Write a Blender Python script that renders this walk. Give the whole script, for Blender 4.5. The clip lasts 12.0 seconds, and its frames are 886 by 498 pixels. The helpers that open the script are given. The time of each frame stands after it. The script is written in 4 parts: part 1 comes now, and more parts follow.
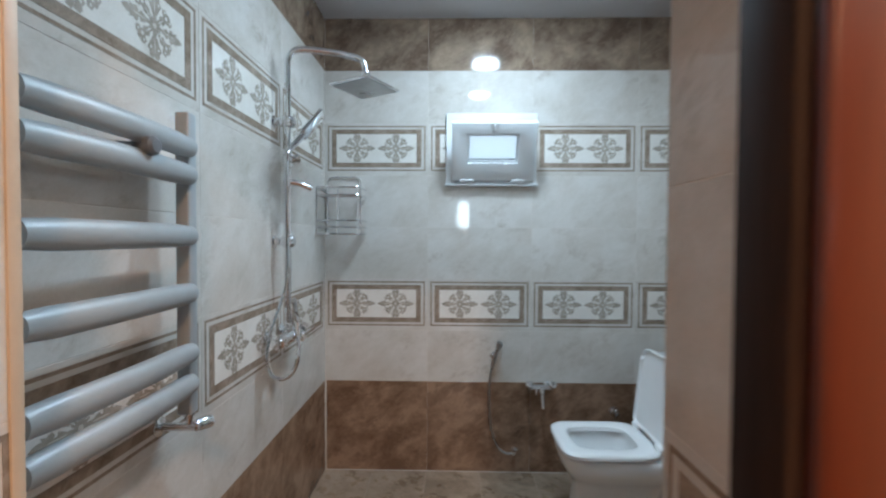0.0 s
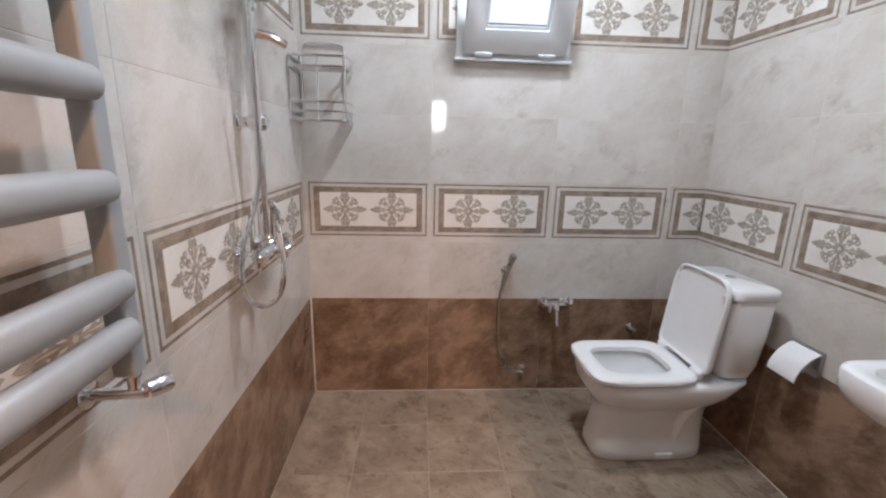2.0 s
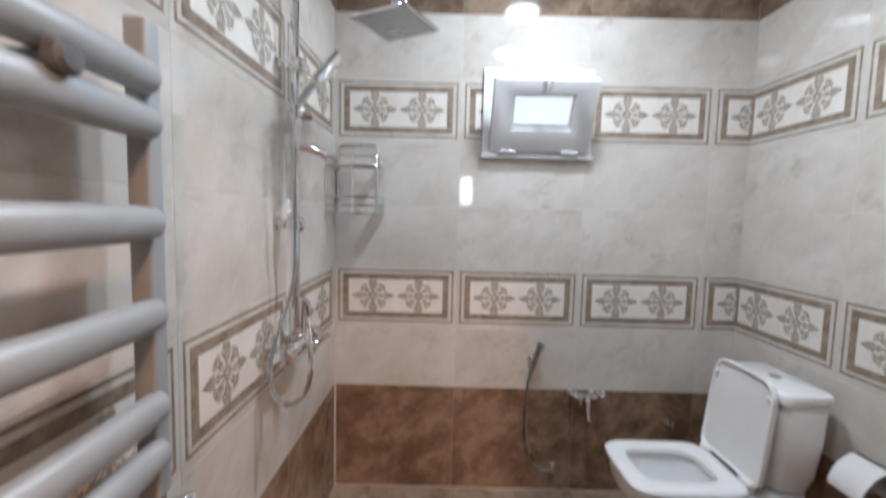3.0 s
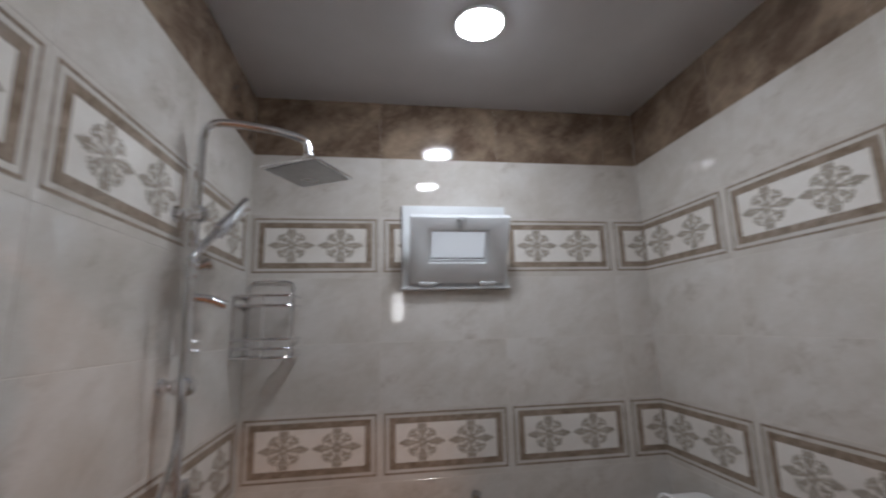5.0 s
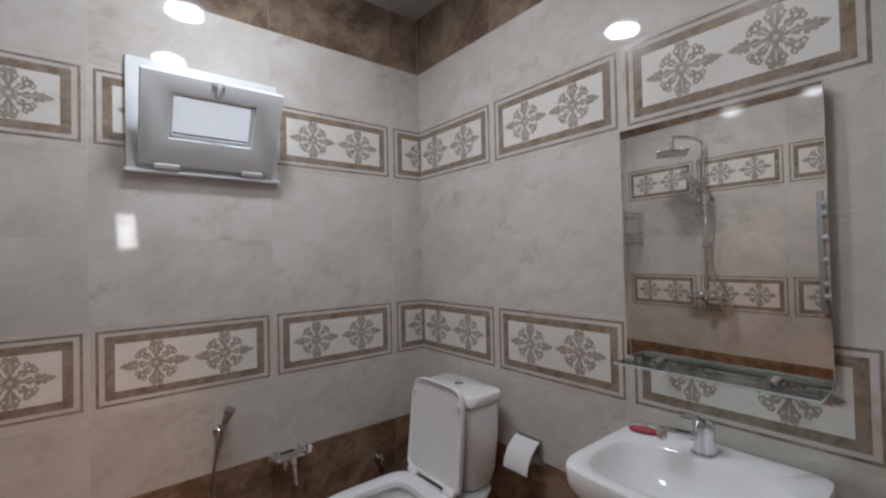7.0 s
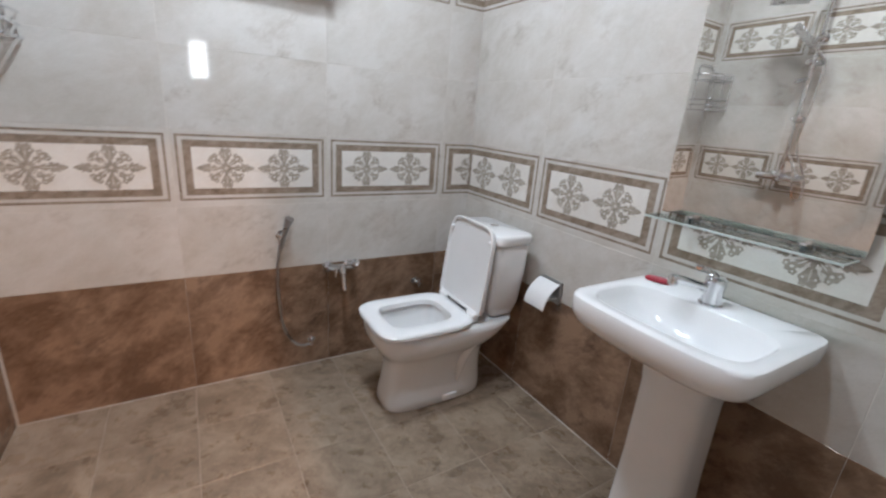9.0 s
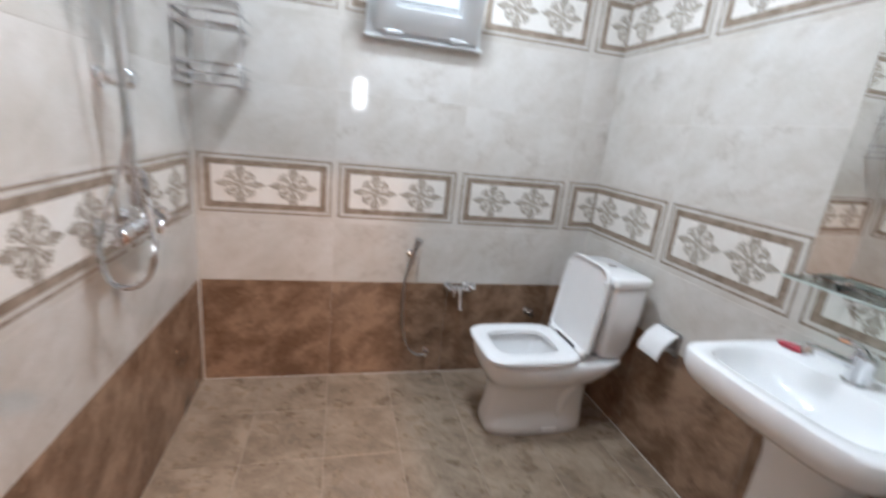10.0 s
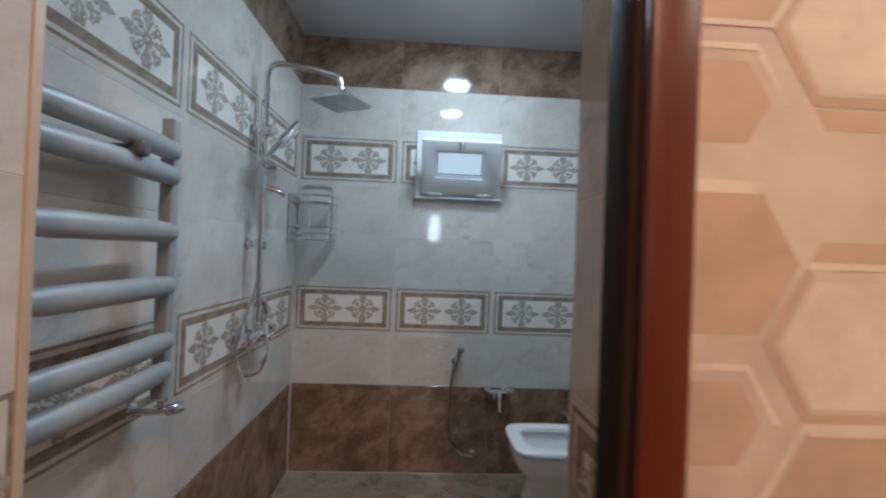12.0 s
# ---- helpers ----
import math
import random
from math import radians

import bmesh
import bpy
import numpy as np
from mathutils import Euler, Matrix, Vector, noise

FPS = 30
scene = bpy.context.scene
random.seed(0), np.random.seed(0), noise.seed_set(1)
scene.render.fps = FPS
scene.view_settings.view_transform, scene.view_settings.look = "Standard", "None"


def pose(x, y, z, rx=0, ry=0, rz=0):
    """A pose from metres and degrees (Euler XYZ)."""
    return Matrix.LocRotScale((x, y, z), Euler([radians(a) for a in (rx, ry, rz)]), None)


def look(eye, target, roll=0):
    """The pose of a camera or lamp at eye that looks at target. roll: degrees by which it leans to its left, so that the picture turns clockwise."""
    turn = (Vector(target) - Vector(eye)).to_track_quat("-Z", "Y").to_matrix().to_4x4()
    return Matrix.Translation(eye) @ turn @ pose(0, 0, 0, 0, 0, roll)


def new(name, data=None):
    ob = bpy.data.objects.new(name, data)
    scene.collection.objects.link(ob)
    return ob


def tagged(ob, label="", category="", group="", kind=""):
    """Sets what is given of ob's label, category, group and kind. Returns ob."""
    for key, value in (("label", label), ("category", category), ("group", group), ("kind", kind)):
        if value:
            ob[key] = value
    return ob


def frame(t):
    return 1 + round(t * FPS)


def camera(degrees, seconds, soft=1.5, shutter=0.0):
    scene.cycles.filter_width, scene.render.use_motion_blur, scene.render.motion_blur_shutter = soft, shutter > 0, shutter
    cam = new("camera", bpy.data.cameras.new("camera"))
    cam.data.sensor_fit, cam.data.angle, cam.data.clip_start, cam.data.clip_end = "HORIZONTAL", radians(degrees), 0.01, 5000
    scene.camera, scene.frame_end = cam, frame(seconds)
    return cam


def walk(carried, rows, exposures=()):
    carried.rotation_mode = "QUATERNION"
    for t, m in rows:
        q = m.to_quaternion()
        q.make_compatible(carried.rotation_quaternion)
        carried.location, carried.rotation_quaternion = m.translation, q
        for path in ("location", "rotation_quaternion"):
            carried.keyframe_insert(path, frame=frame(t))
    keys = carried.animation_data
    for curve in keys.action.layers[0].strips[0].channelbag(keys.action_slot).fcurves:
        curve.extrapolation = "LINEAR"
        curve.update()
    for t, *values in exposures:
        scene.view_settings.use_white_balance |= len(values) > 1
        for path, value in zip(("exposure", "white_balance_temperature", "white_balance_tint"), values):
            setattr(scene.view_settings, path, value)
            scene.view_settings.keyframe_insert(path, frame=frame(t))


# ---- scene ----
cam = camera(92.3, 12.0, soft=2.2, shutter=0.6)
PATH = [
    (0, (0.736, -2.47, 1.365), (0.697, -0.471, 1.317), 0.3),
    (0.5, (0.689, -2.333, 1.35), (0.569, -0.339, 1.263), -1.1),
    (1, (0.632, -2.227, 1.349), (0.488, -0.237, 1.202), -1.1),
    (1.5, (0.543, -2.104, 1.325), (0.685, -0.132, 1.023), 0.8),
    (2, (0.539, -2.072, 1.296), (0.659, -0.132, 0.824), 1.4),
    (2.5, (0.551, -2.07, 1.313), (0.602, -0.133, 0.818), 1.6),
    (3, (0.538, -2.078, 1.393), (0.529, -0.085, 1.231), 1.4),
    (3.2, (0.542, -2.083, 1.409), (0.525, -0.084, 1.369), 1.2),
    (4.8, (0.586, -2.047, 1.502), (0.758, -0.084, 1.844), -0.8),
    (5, (0.601, -2.037, 1.496), (0.891, -0.09, 1.853), -1.5),
    (5.5, (0.604, -1.938, 1.473), (1.408, -0.145, 1.848), -1.4),
    (6, (0.618, -1.881, 1.438), (1.718, -0.255, 1.821), -1.6),
    (6.5, (0.624, -1.863, 1.38), (1.862, -0.311, 1.619), -1.1),
    (6.7, (0.631, -1.863, 1.351), (1.878, -0.305, 1.487), -1.1),
    (8.3, (0.64, -1.887, 1.339), (1.886, -0.347, 1.066), -0.2),
    (8.5, (0.643, -1.904, 1.309), (1.817, -0.336, 0.903), 1.2),
    (9, (0.654, -1.952, 1.251), (1.652, -0.323, 0.658), 4.4),
    (9.5, (0.6, -2.0, 1.26), (1.426, -0.295, 0.62), 5.7),
    (10, (0.611, -2.066, 1.3), (1.101, -0.2, 0.775), 6.1),
    (10.5, (0.685, -2.194, 1.351), (0.818, -0.207, 1.163), 5.4),
    (11, (0.682, -2.307, 1.38), (0.731, -0.309, 1.321), 2.8),
    (11.5, (0.685, -2.502, 1.374), (0.721, -0.503, 1.351), 2.2),
    (12, (0.764, -2.6, 1.341), (0.858, -0.603, 1.361), 2.2),
]
EXPOSURE = [
    (0.0, -0.34, 5400, -4), (0.5, -0.3, 5700, 0), (1.0, -0.3, 5950, 4), (1.5, -0.2, 6200, 9), (2.0, -0.02, 6250, 10), (2.5, 0.17, 6120, 7), (3.0, -0.15, 6200, 8), (4.8, -1.12, 6350, 10), (5.0, -1.22, 6450, 11), (5.5, -1.5, 6350, 10),
    (6.0, -1.3, 6300, 10), (6.5, -1.08, 6500, 11), (8.5, -0.28, 6250, 9), (9.0, 0.05, 6100, 7), (9.5, 0.24, 6000, 6), (10.0, 0.24, 6020, 6), (10.5, -0.18, 6300, 9), (11.0, -0.48, 6250, 9), (11.5, -0.58, 6050, 6), (12.0, -0.87, 5400, -2),
]
walk(cam, [(t, look(eye, target, roll)) for t, eye, target, roll in PATH], EXPOSURE)

# ---- light ----
world = bpy.data.worlds.new("world")
scene.world = world
world.use_nodes = True
_sky = world.node_tree.nodes.new("ShaderNodeTexSky")
_sky.sky_type, _sky.sun_disc = "NISHITA", False
_sky.sun_elevation, _sky.sun_rotation = radians(40), radians(200)
world.node_tree.links.new(_sky.outputs[0], world.node_tree.nodes["Background"].inputs[0])
world.node_tree.nodes["Background"].inputs[1].default_value = 0.12
LED_STRENGTH, LED_COLOUR = 282.0, (0.925, 0.985, 1.075)
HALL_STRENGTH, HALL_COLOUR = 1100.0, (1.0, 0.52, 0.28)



def window_light(name, at, turn, width, height, watts, colour):
    """The sky's light in a window's opening."""
    lamp = bpy.data.lights.new(name, "AREA")
    lamp.shape, lamp.size, lamp.size_y, lamp.energy, lamp.color = "RECTANGLE", width, height, watts, colour
    ob = new(name, lamp)
    ob.matrix_world = pose(*at, *turn)
    return ob


window_light("daylight_bathroom", (0.96, 0.17, 1.89), (-90, 0, 0), 0.44, 0.34, 0.9, (0.93, 0.96, 1.0))
window_light("daylight_hall", (1.05, -9.25, 2.02), (90, 0, 0), 0.30, 0.70, 20.0, (0.95, 0.97, 1.0))

# ---- plan: x across the room, y towards the back wall, z up ----
ROOM_W = 1.98            # left wall x = 0, right wall x = ROOM_W, back wall y = 0
FRONT_L, FRONT_R = -1.93, -1.93    # inner corners of the doorway's two sides
DOOR_L, DOOR_R = 0.175, 1.006      # the doorway's two sides
HALL_Y = -2.166          # the hall's face of the door wall
CEIL = 2.63
ROWS_Z = [0.0, 0.53, 0.83, 1.13, 1.43, 1.73, 2.03, 2.33, 2.63]
ROW_KIND = ["brown", "cream", "decor", "cream", "cream", "decor", "cream", "crown"]
GROUT = 0.0009           # joints lie this far behind the tiles


# ---- materials ----
def node_material(name):
    m = bpy.data.materials.new(name)
    m.use_nodes = True
    t = m.node_tree
    return m, t.nodes, t.links, t.nodes["Principled BSDF"]


def coords(nodes, links, scale=(1, 1, 1), jitter=True, turn=0.0):
    """Object coordinates, shifted by a chance amount for each object; turn slants the figure, in degrees."""
    tc = nodes.new("ShaderNodeTexCoord")
    mp = nodes.new("ShaderNodeMapping")
    mp.inputs["Scale"].default_value = scale
    slant = nodes.new("ShaderNodeMapping")
    slant.inputs["Rotation"].default_value = (0, radians(turn), radians(turn))
    links.new(tc.outputs["Object"], slant.inputs["Vector"])
    links.new(slant.outputs[0], mp.inputs["Vector"])
    if jitter:
        oi = nodes.new("ShaderNodeObjectInfo")
        mul = nodes.new("ShaderNodeVectorMath")
        mul.operation = "SCALE"
        mul.inputs[0].default_value = (37.0, 23.0, 51.0)
        links.new(oi.outputs["Random"], mul.inputs["Scale"])
        links.new(mul.outputs[0], mp.inputs["Location"])
    return mp.outputs[0]


def tex_noise(nodes, links, vec, scale, detail=6.0, rough=0.6, warp=0.0):
    n = nodes.new("ShaderNodeTexNoise")
    n.inputs["Scale"].default_value, n.inputs["Detail"].default_value = scale, detail
    n.inputs["Roughness"].default_value, n.inputs["Distortion"].default_value = rough, warp
    links.new(vec, n.inputs["Vector"])
    return n.outputs["Fac"]


def ramp(nodes, links, fac, stops):
    r = nodes.new("ShaderNodeValToRGB")
    e = r.color_ramp.elements
    while len(e) < len(stops):
        e.new(0.5)
    for el, (p, c) in zip(e, stops):
        el.position, el.color = p, (*c, 1)
    links.new(fac, r.inputs["Fac"])
    return r.outputs["Color"]


def mix(nodes, links, a, b, fac, kind="MIX"):
    m = nodes.new("ShaderNodeMix")
    m.data_type, m.blend_type = "RGBA", kind
    for sock, v in ((m.inputs[6], a), (m.inputs[7], b), (m.inputs[0], fac)):
        if isinstance(v, bpy.types.NodeSocket):
            links.new(v, sock)
        else:
            sock.default_value = v if isinstance(v, float) else (*v, 1)
    return m.outputs[2]


def relief(nodes, links, height, bsdf, strength=0.1, distance=0.002):
    b = nodes.new("ShaderNodeBump")
    b.inputs["Strength"].default_value, b.inputs["Distance"].default_value = strength, distance
    links.new(height, b.inputs["Height"])
    links.new(b.outputs[0], bsdf.inputs["Normal"])


def marble(name, base, cloud, vein, rough, scale=4.0, vein_amount=0.35, wave=0.04, cover=(0.35, 0.7), fleck=0.0):
    """Polished stone-look ceramic: slanting clouds, darker smudges, pale flecks, faint unevenness of the glaze."""
    m, n, l, p = node_material(name)
    v = coords(n, l, (1.0, 1.4, 1.7), True, 32.0)
    col = ramp(n, l, tex_noise(n, l, v, scale, 10, 0.72, 0.25), [(cover[0], base), (cover[1], cloud)])
    smudge = ramp(n, l, tex_noise(n, l, v, scale * 2.3, 9, 0.70, 0.2), [(0.52, (0, 0, 0)), (0.72, (1, 1, 1))])
    where = ramp(n, l, tex_noise(n, l, v, scale * 0.7, 3), [(0.42, (0, 0, 0)), (0.62, (1, 1, 1))])
    fade = n.new("ShaderNodeMath")
    fade.operation = "MULTIPLY"
    l.new(mix(n, l, (0, 0, 0), smudge, where), fade.inputs[0])
    fade.inputs[1].default_value = vein_amount
    col = mix(n, l, col, vein, fade.outputs[0])
    if fleck:
        spots = ramp(n, l, tex_noise(n, l, v, scale * 4.5, 7, 0.68, 0.3), [(0.60, (0, 0, 0)), (0.78, (fleck, fleck, fleck))])
        col = mix(n, l, col, tuple(min(0.8, c * 1.7) for c in cloud), spots)
    grain = tex_noise(n, l, v, 110.0, 2)
    col = mix(n, l, col, ramp(n, l, grain, [(0.3, (0.8, 0.8, 0.8)), (0.7, (1, 1, 1))]), 0.25, "MULTIPLY")
    l.new(col, p.inputs["Base Color"])
    r = n.new("ShaderNodeMapRange")
    r.inputs["To Min"].default_value, r.inputs["To Max"].default_value = rough * 0.6, rough * 1.5
    l.new(tex_noise(n, l, v, 9.0, 4), r.inputs["Value"])
    l.new(r.outputs[0], p.inputs["Roughness"])
    relief(n, l, tex_noise(n, l, v, 5.0, 2), p, wave, 0.004)
    return m


def plain(name, colour, rough, metal=0.0, spot=0.06, scale=30.0, bump=0.0, coat=0.0):
    """A painted, moulded or plated surface with slight stains."""
    m, n, l, p = node_material(name)
    v = coords(n, l)
    f = tex_noise(n, l, v, scale, 5)
    dark = tuple(c * (1 - 2.5 * spot) for c in colour)
    l.new(ramp(n, l, f, [(0.3, dark), (0.6, colour)]), p.inputs["Base Color"])
    r = n.new("ShaderNodeMapRange")
    r.inputs["To Min"].default_value, r.inputs["To Max"].default_value = rough * 0.7, rough * 1.4
    l.new(tex_noise(n, l, v, scale * 0.4, 3), r.inputs["Value"])
    l.new(r.outputs[0], p.inputs["Roughness"])
    p.inputs["Metallic"].default_value = metal
    p.inputs["Coat Weight"].default_value = coat
    if bump:
        relief(n, l, tex_noise(n, l, v, scale * 6, 3), p, bump, 0.002)
    return m


CREAM = marble("cream_marble_tile", (0.635, 0.61, 0.575), (0.49, 0.45, 0.395), (0.35, 0.295, 0.24), 0.045, 2.8, 0.80, 0.03, (0.38, 0.72))
BROWN = marble("brown_marble_tile", (0.150, 0.088, 0.053), (0.315, 0.205, 0.135), (0.070, 0.040, 0.026), 0.13, 4.2, 0.95, 0.05, (0.41, 0.60), 0.45)
CROWN = marble("dark_marble_tile", (0.125, 0.085, 0.060), (0.38, 0.29, 0.21), (0.08, 0.052, 0.036), 0.10, 3.4, 0.6, 0.05, (0.38, 0.70), 0.35)
FLOOR = marble("floor_marble_tile", (0.190, 0.138, 0.095), (0.345, 0.268, 0.196), (0.105, 0.072, 0.048), 0.28, 5.5, 0.85, 0.10, (0.39, 0.61), 0.5)
BAND = marble("printed_brown_band", (0.18, 0.133, 0.095), (0.37, 0.305, 0.245), (0.095, 0.064, 0.044), 0.16, 14.0, 0.7, 0.03, (0.34, 0.66))
PANEL = marble("printed_pale_panel", (0.76, 0.74, 0.70), (0.69, 0.65, 0.60), (0.5, 0.44, 0.37), 0.10, 6.0, 0.2, 0.03, (0.4, 0.7))
FLOWER = marble("printed_flower", (0.285, 0.25, 0.205), (0.46, 0.415, 0.36), (0.15, 0.115, 0.085), 0.20, 26.0, 0.6, 0.1, (0.36, 0.66))
FLOWER_PALE = plain("printed_flower_pale", (0.62, 0.57, 0.50), 0.25, 0.0, 0.06, 60.0)
JOINT = plain("pale_grout", (0.67, 0.63, 0.575), 0.8, 0.0, 0.05, 60.0, 0.2)
JOINT_FLOOR = plain("floor_grout", (0.38, 0.31, 0.245), 0.85, 0.0, 0.08, 40.0, 0.2)
SEALANT = plain("white_sealant", (0.66, 0.62, 0.56), 0.5, 0.0, 0.05, 40.0)
CERAMIC = plain("white_glazed_ceramic", (0.80, 0.80, 0.80), 0.07, 0.0, 0.012, 8.0, 0.0, 0.3)
SEAT = plain("white_seat_plastic", (0.80, 0.80, 0.80), 0.18, 0.0, 0.012, 8.0)
PVC = plain("white_window_plastic", (0.74, 0.77, 0.79), 0.42, 0.0, 0.02, 10.0)
CHROME = plain("chrome", (0.78, 0.79, 0.81), 0.09, 1.0, 0.03, 30.0)
STEEL = plain("brushed_steel", (0.48, 0.49, 0.50), 0.28, 1.0, 0.05, 30.0)
SILVER = plain("silver_grey_enamel", (0.34, 0.375, 0.395), 0.40, 0.15, 0.03, 20.0)
GREY_KNOB_AND_SHADE = plain("grey_plastic_and_shade", (0.12, 0.13, 0.145), 0.35, 0.0, 0.05, 30.0)
RUBBER = plain("black_gasket", (0.03, 0.03, 0.035), 0.6, 0.0, 0.1, 40.0)
RED = plain("red_wrapper", (0.42, 0.035, 0.06), 0.3, 0.0, 0.12, 60.0)
CEILING = plain("grey_white_ceiling_paint", (0.53, 0.52, 0.53), 0.32, 0.0, 0.03, 3.0, 0.04)
PLASTER = plain("white_ceiling_paint", (0.72, 0.71, 0.70), 0.55, 0.0, 0.03, 3.0, 0.05)
TRIM = plain("beige_edge_strip", (0.52, 0.42, 0.31), 0.4, 0.0, 0.04, 20.0)
PAPER_BASE = plain("peach_wallpaper", (0.62, 0.56, 0.52), 0.6, 0.0, 0.12, 6.0, 0.1)
PAPER_DARK = plain("peach_wallpaper_dark", (0.52, 0.405, 0.33), 0.55, 0.0, 0.08, 12.0, 0.1)
PAPER_PALE = plain("peach_wallpaper_pale", (0.70, 0.65, 0.61), 0.5, 0.0, 0.10, 12.0, 0.1)
LAMINATE = plain("hall_laminate", (0.26, 0.14, 0.07), 0.35, 0.0, 0.12, 5.0)
HALL_PAINT = plain("hall_wall_paint", (0.68, 0.58, 0.48), 0.6, 0.0, 0.05, 4.0)


def wood(name, a, b, rough, coat, gloss=0.5):
    m, n, l, p = node_material(name)
    grain = tex_noise(n, l, coords(n, l, (22, 22, 1.2)), 3.0, 8, 0.6, 1.0)
    l.new(ramp(n, l, grain, [(0.3, a), (0.7, b)]), p.inputs["Base Color"])
    p.inputs["Roughness"].default_value, p.inputs["Coat Weight"].default_value = rough, coat
    p.inputs["Specular IOR Level"].default_value = gloss
    relief(n, l, grain, p, 0.05, 0.001)
    return m


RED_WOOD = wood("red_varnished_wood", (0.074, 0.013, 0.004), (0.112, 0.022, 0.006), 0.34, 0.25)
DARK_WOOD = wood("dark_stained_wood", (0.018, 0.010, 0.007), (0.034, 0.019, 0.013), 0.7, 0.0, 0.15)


def glowing(name, colour, strength):
    m, n, l, p = node_material(name)
    p.inputs["Base Color"].default_value = (*colour, 1)
    p.inputs["Emission Color"].default_value = (*colour, 1)
    p.inputs["Emission Strength"].default_value = strength
    return m


LED = glowing("lit_led_diffuser", LED_COLOUR, LED_STRENGTH)
LED_WEAK = glowing("lit_led_diffuser_weak", LED_COLOUR, LED_STRENGTH * 0.72)
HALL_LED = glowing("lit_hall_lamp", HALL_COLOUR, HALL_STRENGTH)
# no such lamp is known: an added glow that brightens the wallpaper
HALL_FILL = glowing("added_hall_fill", (1.0, 0.73, 0.56), 330.0)

MIRROR, _n, _l, _p = node_material("mirror_silvering")
_p.inputs["Base Color"].default_value = (0.80, 0.79, 0.76, 1)
_p.inputs["Metallic"].default_value, _p.inputs["Roughness"].default_value = 1.0, 0.012

GLASS, _n, _l, _p = node_material("clear_shelf_glass")
_n.remove(_p)
_tr, _gl, _mx, _fr = _n.new("ShaderNodeBsdfTransparent"), _n.new("ShaderNodeBsdfGlossy"), _n.new("ShaderNodeMixShader"), _n.new("ShaderNodeFresnel")
_tr.inputs["Color"].default_value = (0.90, 0.96, 0.94, 1)
_gl.inputs["Roughness"].default_value = 0.03
_fr.inputs["IOR"].default_value = 1.45
_l.new(_fr.outputs[0], _mx.inputs[0])
_l.new(_tr.outputs[0], _mx.inputs[1])
_l.new(_gl.outputs[0], _mx.inputs[2])
_l.new(_mx.outputs[0], _n["Material Output"].inputs[0])
GLASS_EDGE = plain("green_glass_edge", (0.56, 0.63, 0.59), 0.12, 0.0, 0.05, 30.0)

FROSTED, _n, _l, _p = node_material("frosted_glass")
_n.remove(_p)
_tr, _gl, _mx = _n.new("ShaderNodeBsdfTranslucent"), _n.new("ShaderNodeBsdfGlossy"), _n.new("ShaderNodeMixShader")
_tr.inputs["Color"].default_value = (0.90, 0.91, 0.93, 1)
_gl.inputs["Roughness"].default_value = 0.3
_mx.inputs[0].default_value = 0.06
_l.new(_tr.outputs[0], _mx.inputs[1])
_l.new(_gl.outputs[0], _mx.inputs[2])
_l.new(_mx.outputs[0], _n["Material Output"].inputs[0])

# ---- building helpers ----
ORIGIN = {}


def finish(bm, name, mats, smooth=None):
    bmesh.ops.recalc_face_normals(bm, faces=bm.faces)
    me = bpy.data.meshes.new(name)
    if smooth is not None:
        for f in bm.faces:
            f.smooth = True
        for e in bm.edges:
            if len(e.link_faces) == 2 and e.calc_face_angle(0) > radians(smooth):
                e.smooth = False
    bm.to_mesh(me)
    bm.free()
    for m in mats if isinstance(mats, (list, tuple)) else (mats,):
        me.materials.append(m)
    return me


def thing(name, at, label, category, group="", kind=""):
    ob = new(name)
    ob.empty_display_size = 0.05
    ob.location = at
    ORIGIN[ob] = Vector(at)
    return tagged(ob, label, category, group, kind)


def part(name, bm, material, parent, label="", smooth=35):
    """One bmesh, made in world places, as ONE mesh under a thing or a part."""
    o = ORIGIN[parent]
    bmesh.ops.translate(bm, verts=bm.verts, vec=-o)
    ob = new(name, finish(bm, name, material, smooth))
    ob.parent = parent
    ORIGIN[ob] = o
    return tagged(ob, label)


def single(name, bm, material, label, category="", kind="", at=None, smooth=35):
    """A thing or a piece of the setting that is one mesh."""
    at = Vector(at) if at else sum((v.co for v in bm.verts), Vector()) / len(bm.verts)
    bmesh.ops.translate(bm, verts=bm.verts, vec=-at)
    ob = new(name, finish(bm, name, material, smooth))
    ob.location = at
    ORIGIN[ob] = at
    return tagged(ob, label, category, "", kind)


def box(bm, x0, x1, y0, y1, z0, z1, bevel=0.0, seg=2):
    m = pose((x0 + x1) / 2, (y0 + y1) / 2, (z0 + z1) / 2) @ Matrix.Diagonal((x1 - x0, y1 - y0, z1 - z0, 1))
    r = bmesh.ops.create_cube(bm, size=1, matrix=m)
    if bevel:
        es = list({e for v in r["verts"] for e in v.link_edges})
        bmesh.ops.bevel(bm, geom=es, offset=bevel, segments=seg, affect="EDGES", profile=0.5)
    return bm


def rings(bm, loops, cap0=True, cap1=True):
    """Skins a row of closed loops of equal length."""
    vs = [[bm.verts.new(p) for p in lp] for lp in loops]
    for a, b in zip(vs, vs[1:]):
        for i in range(len(a)):
            j = (i + 1) % len(a)
            bm.faces.new((a[i], a[j], b[j], b[i]))
    if cap0:
        bm.faces.new(vs[0][::-1])
    if cap1:
        bm.faces.new(vs[-1])
    return bm


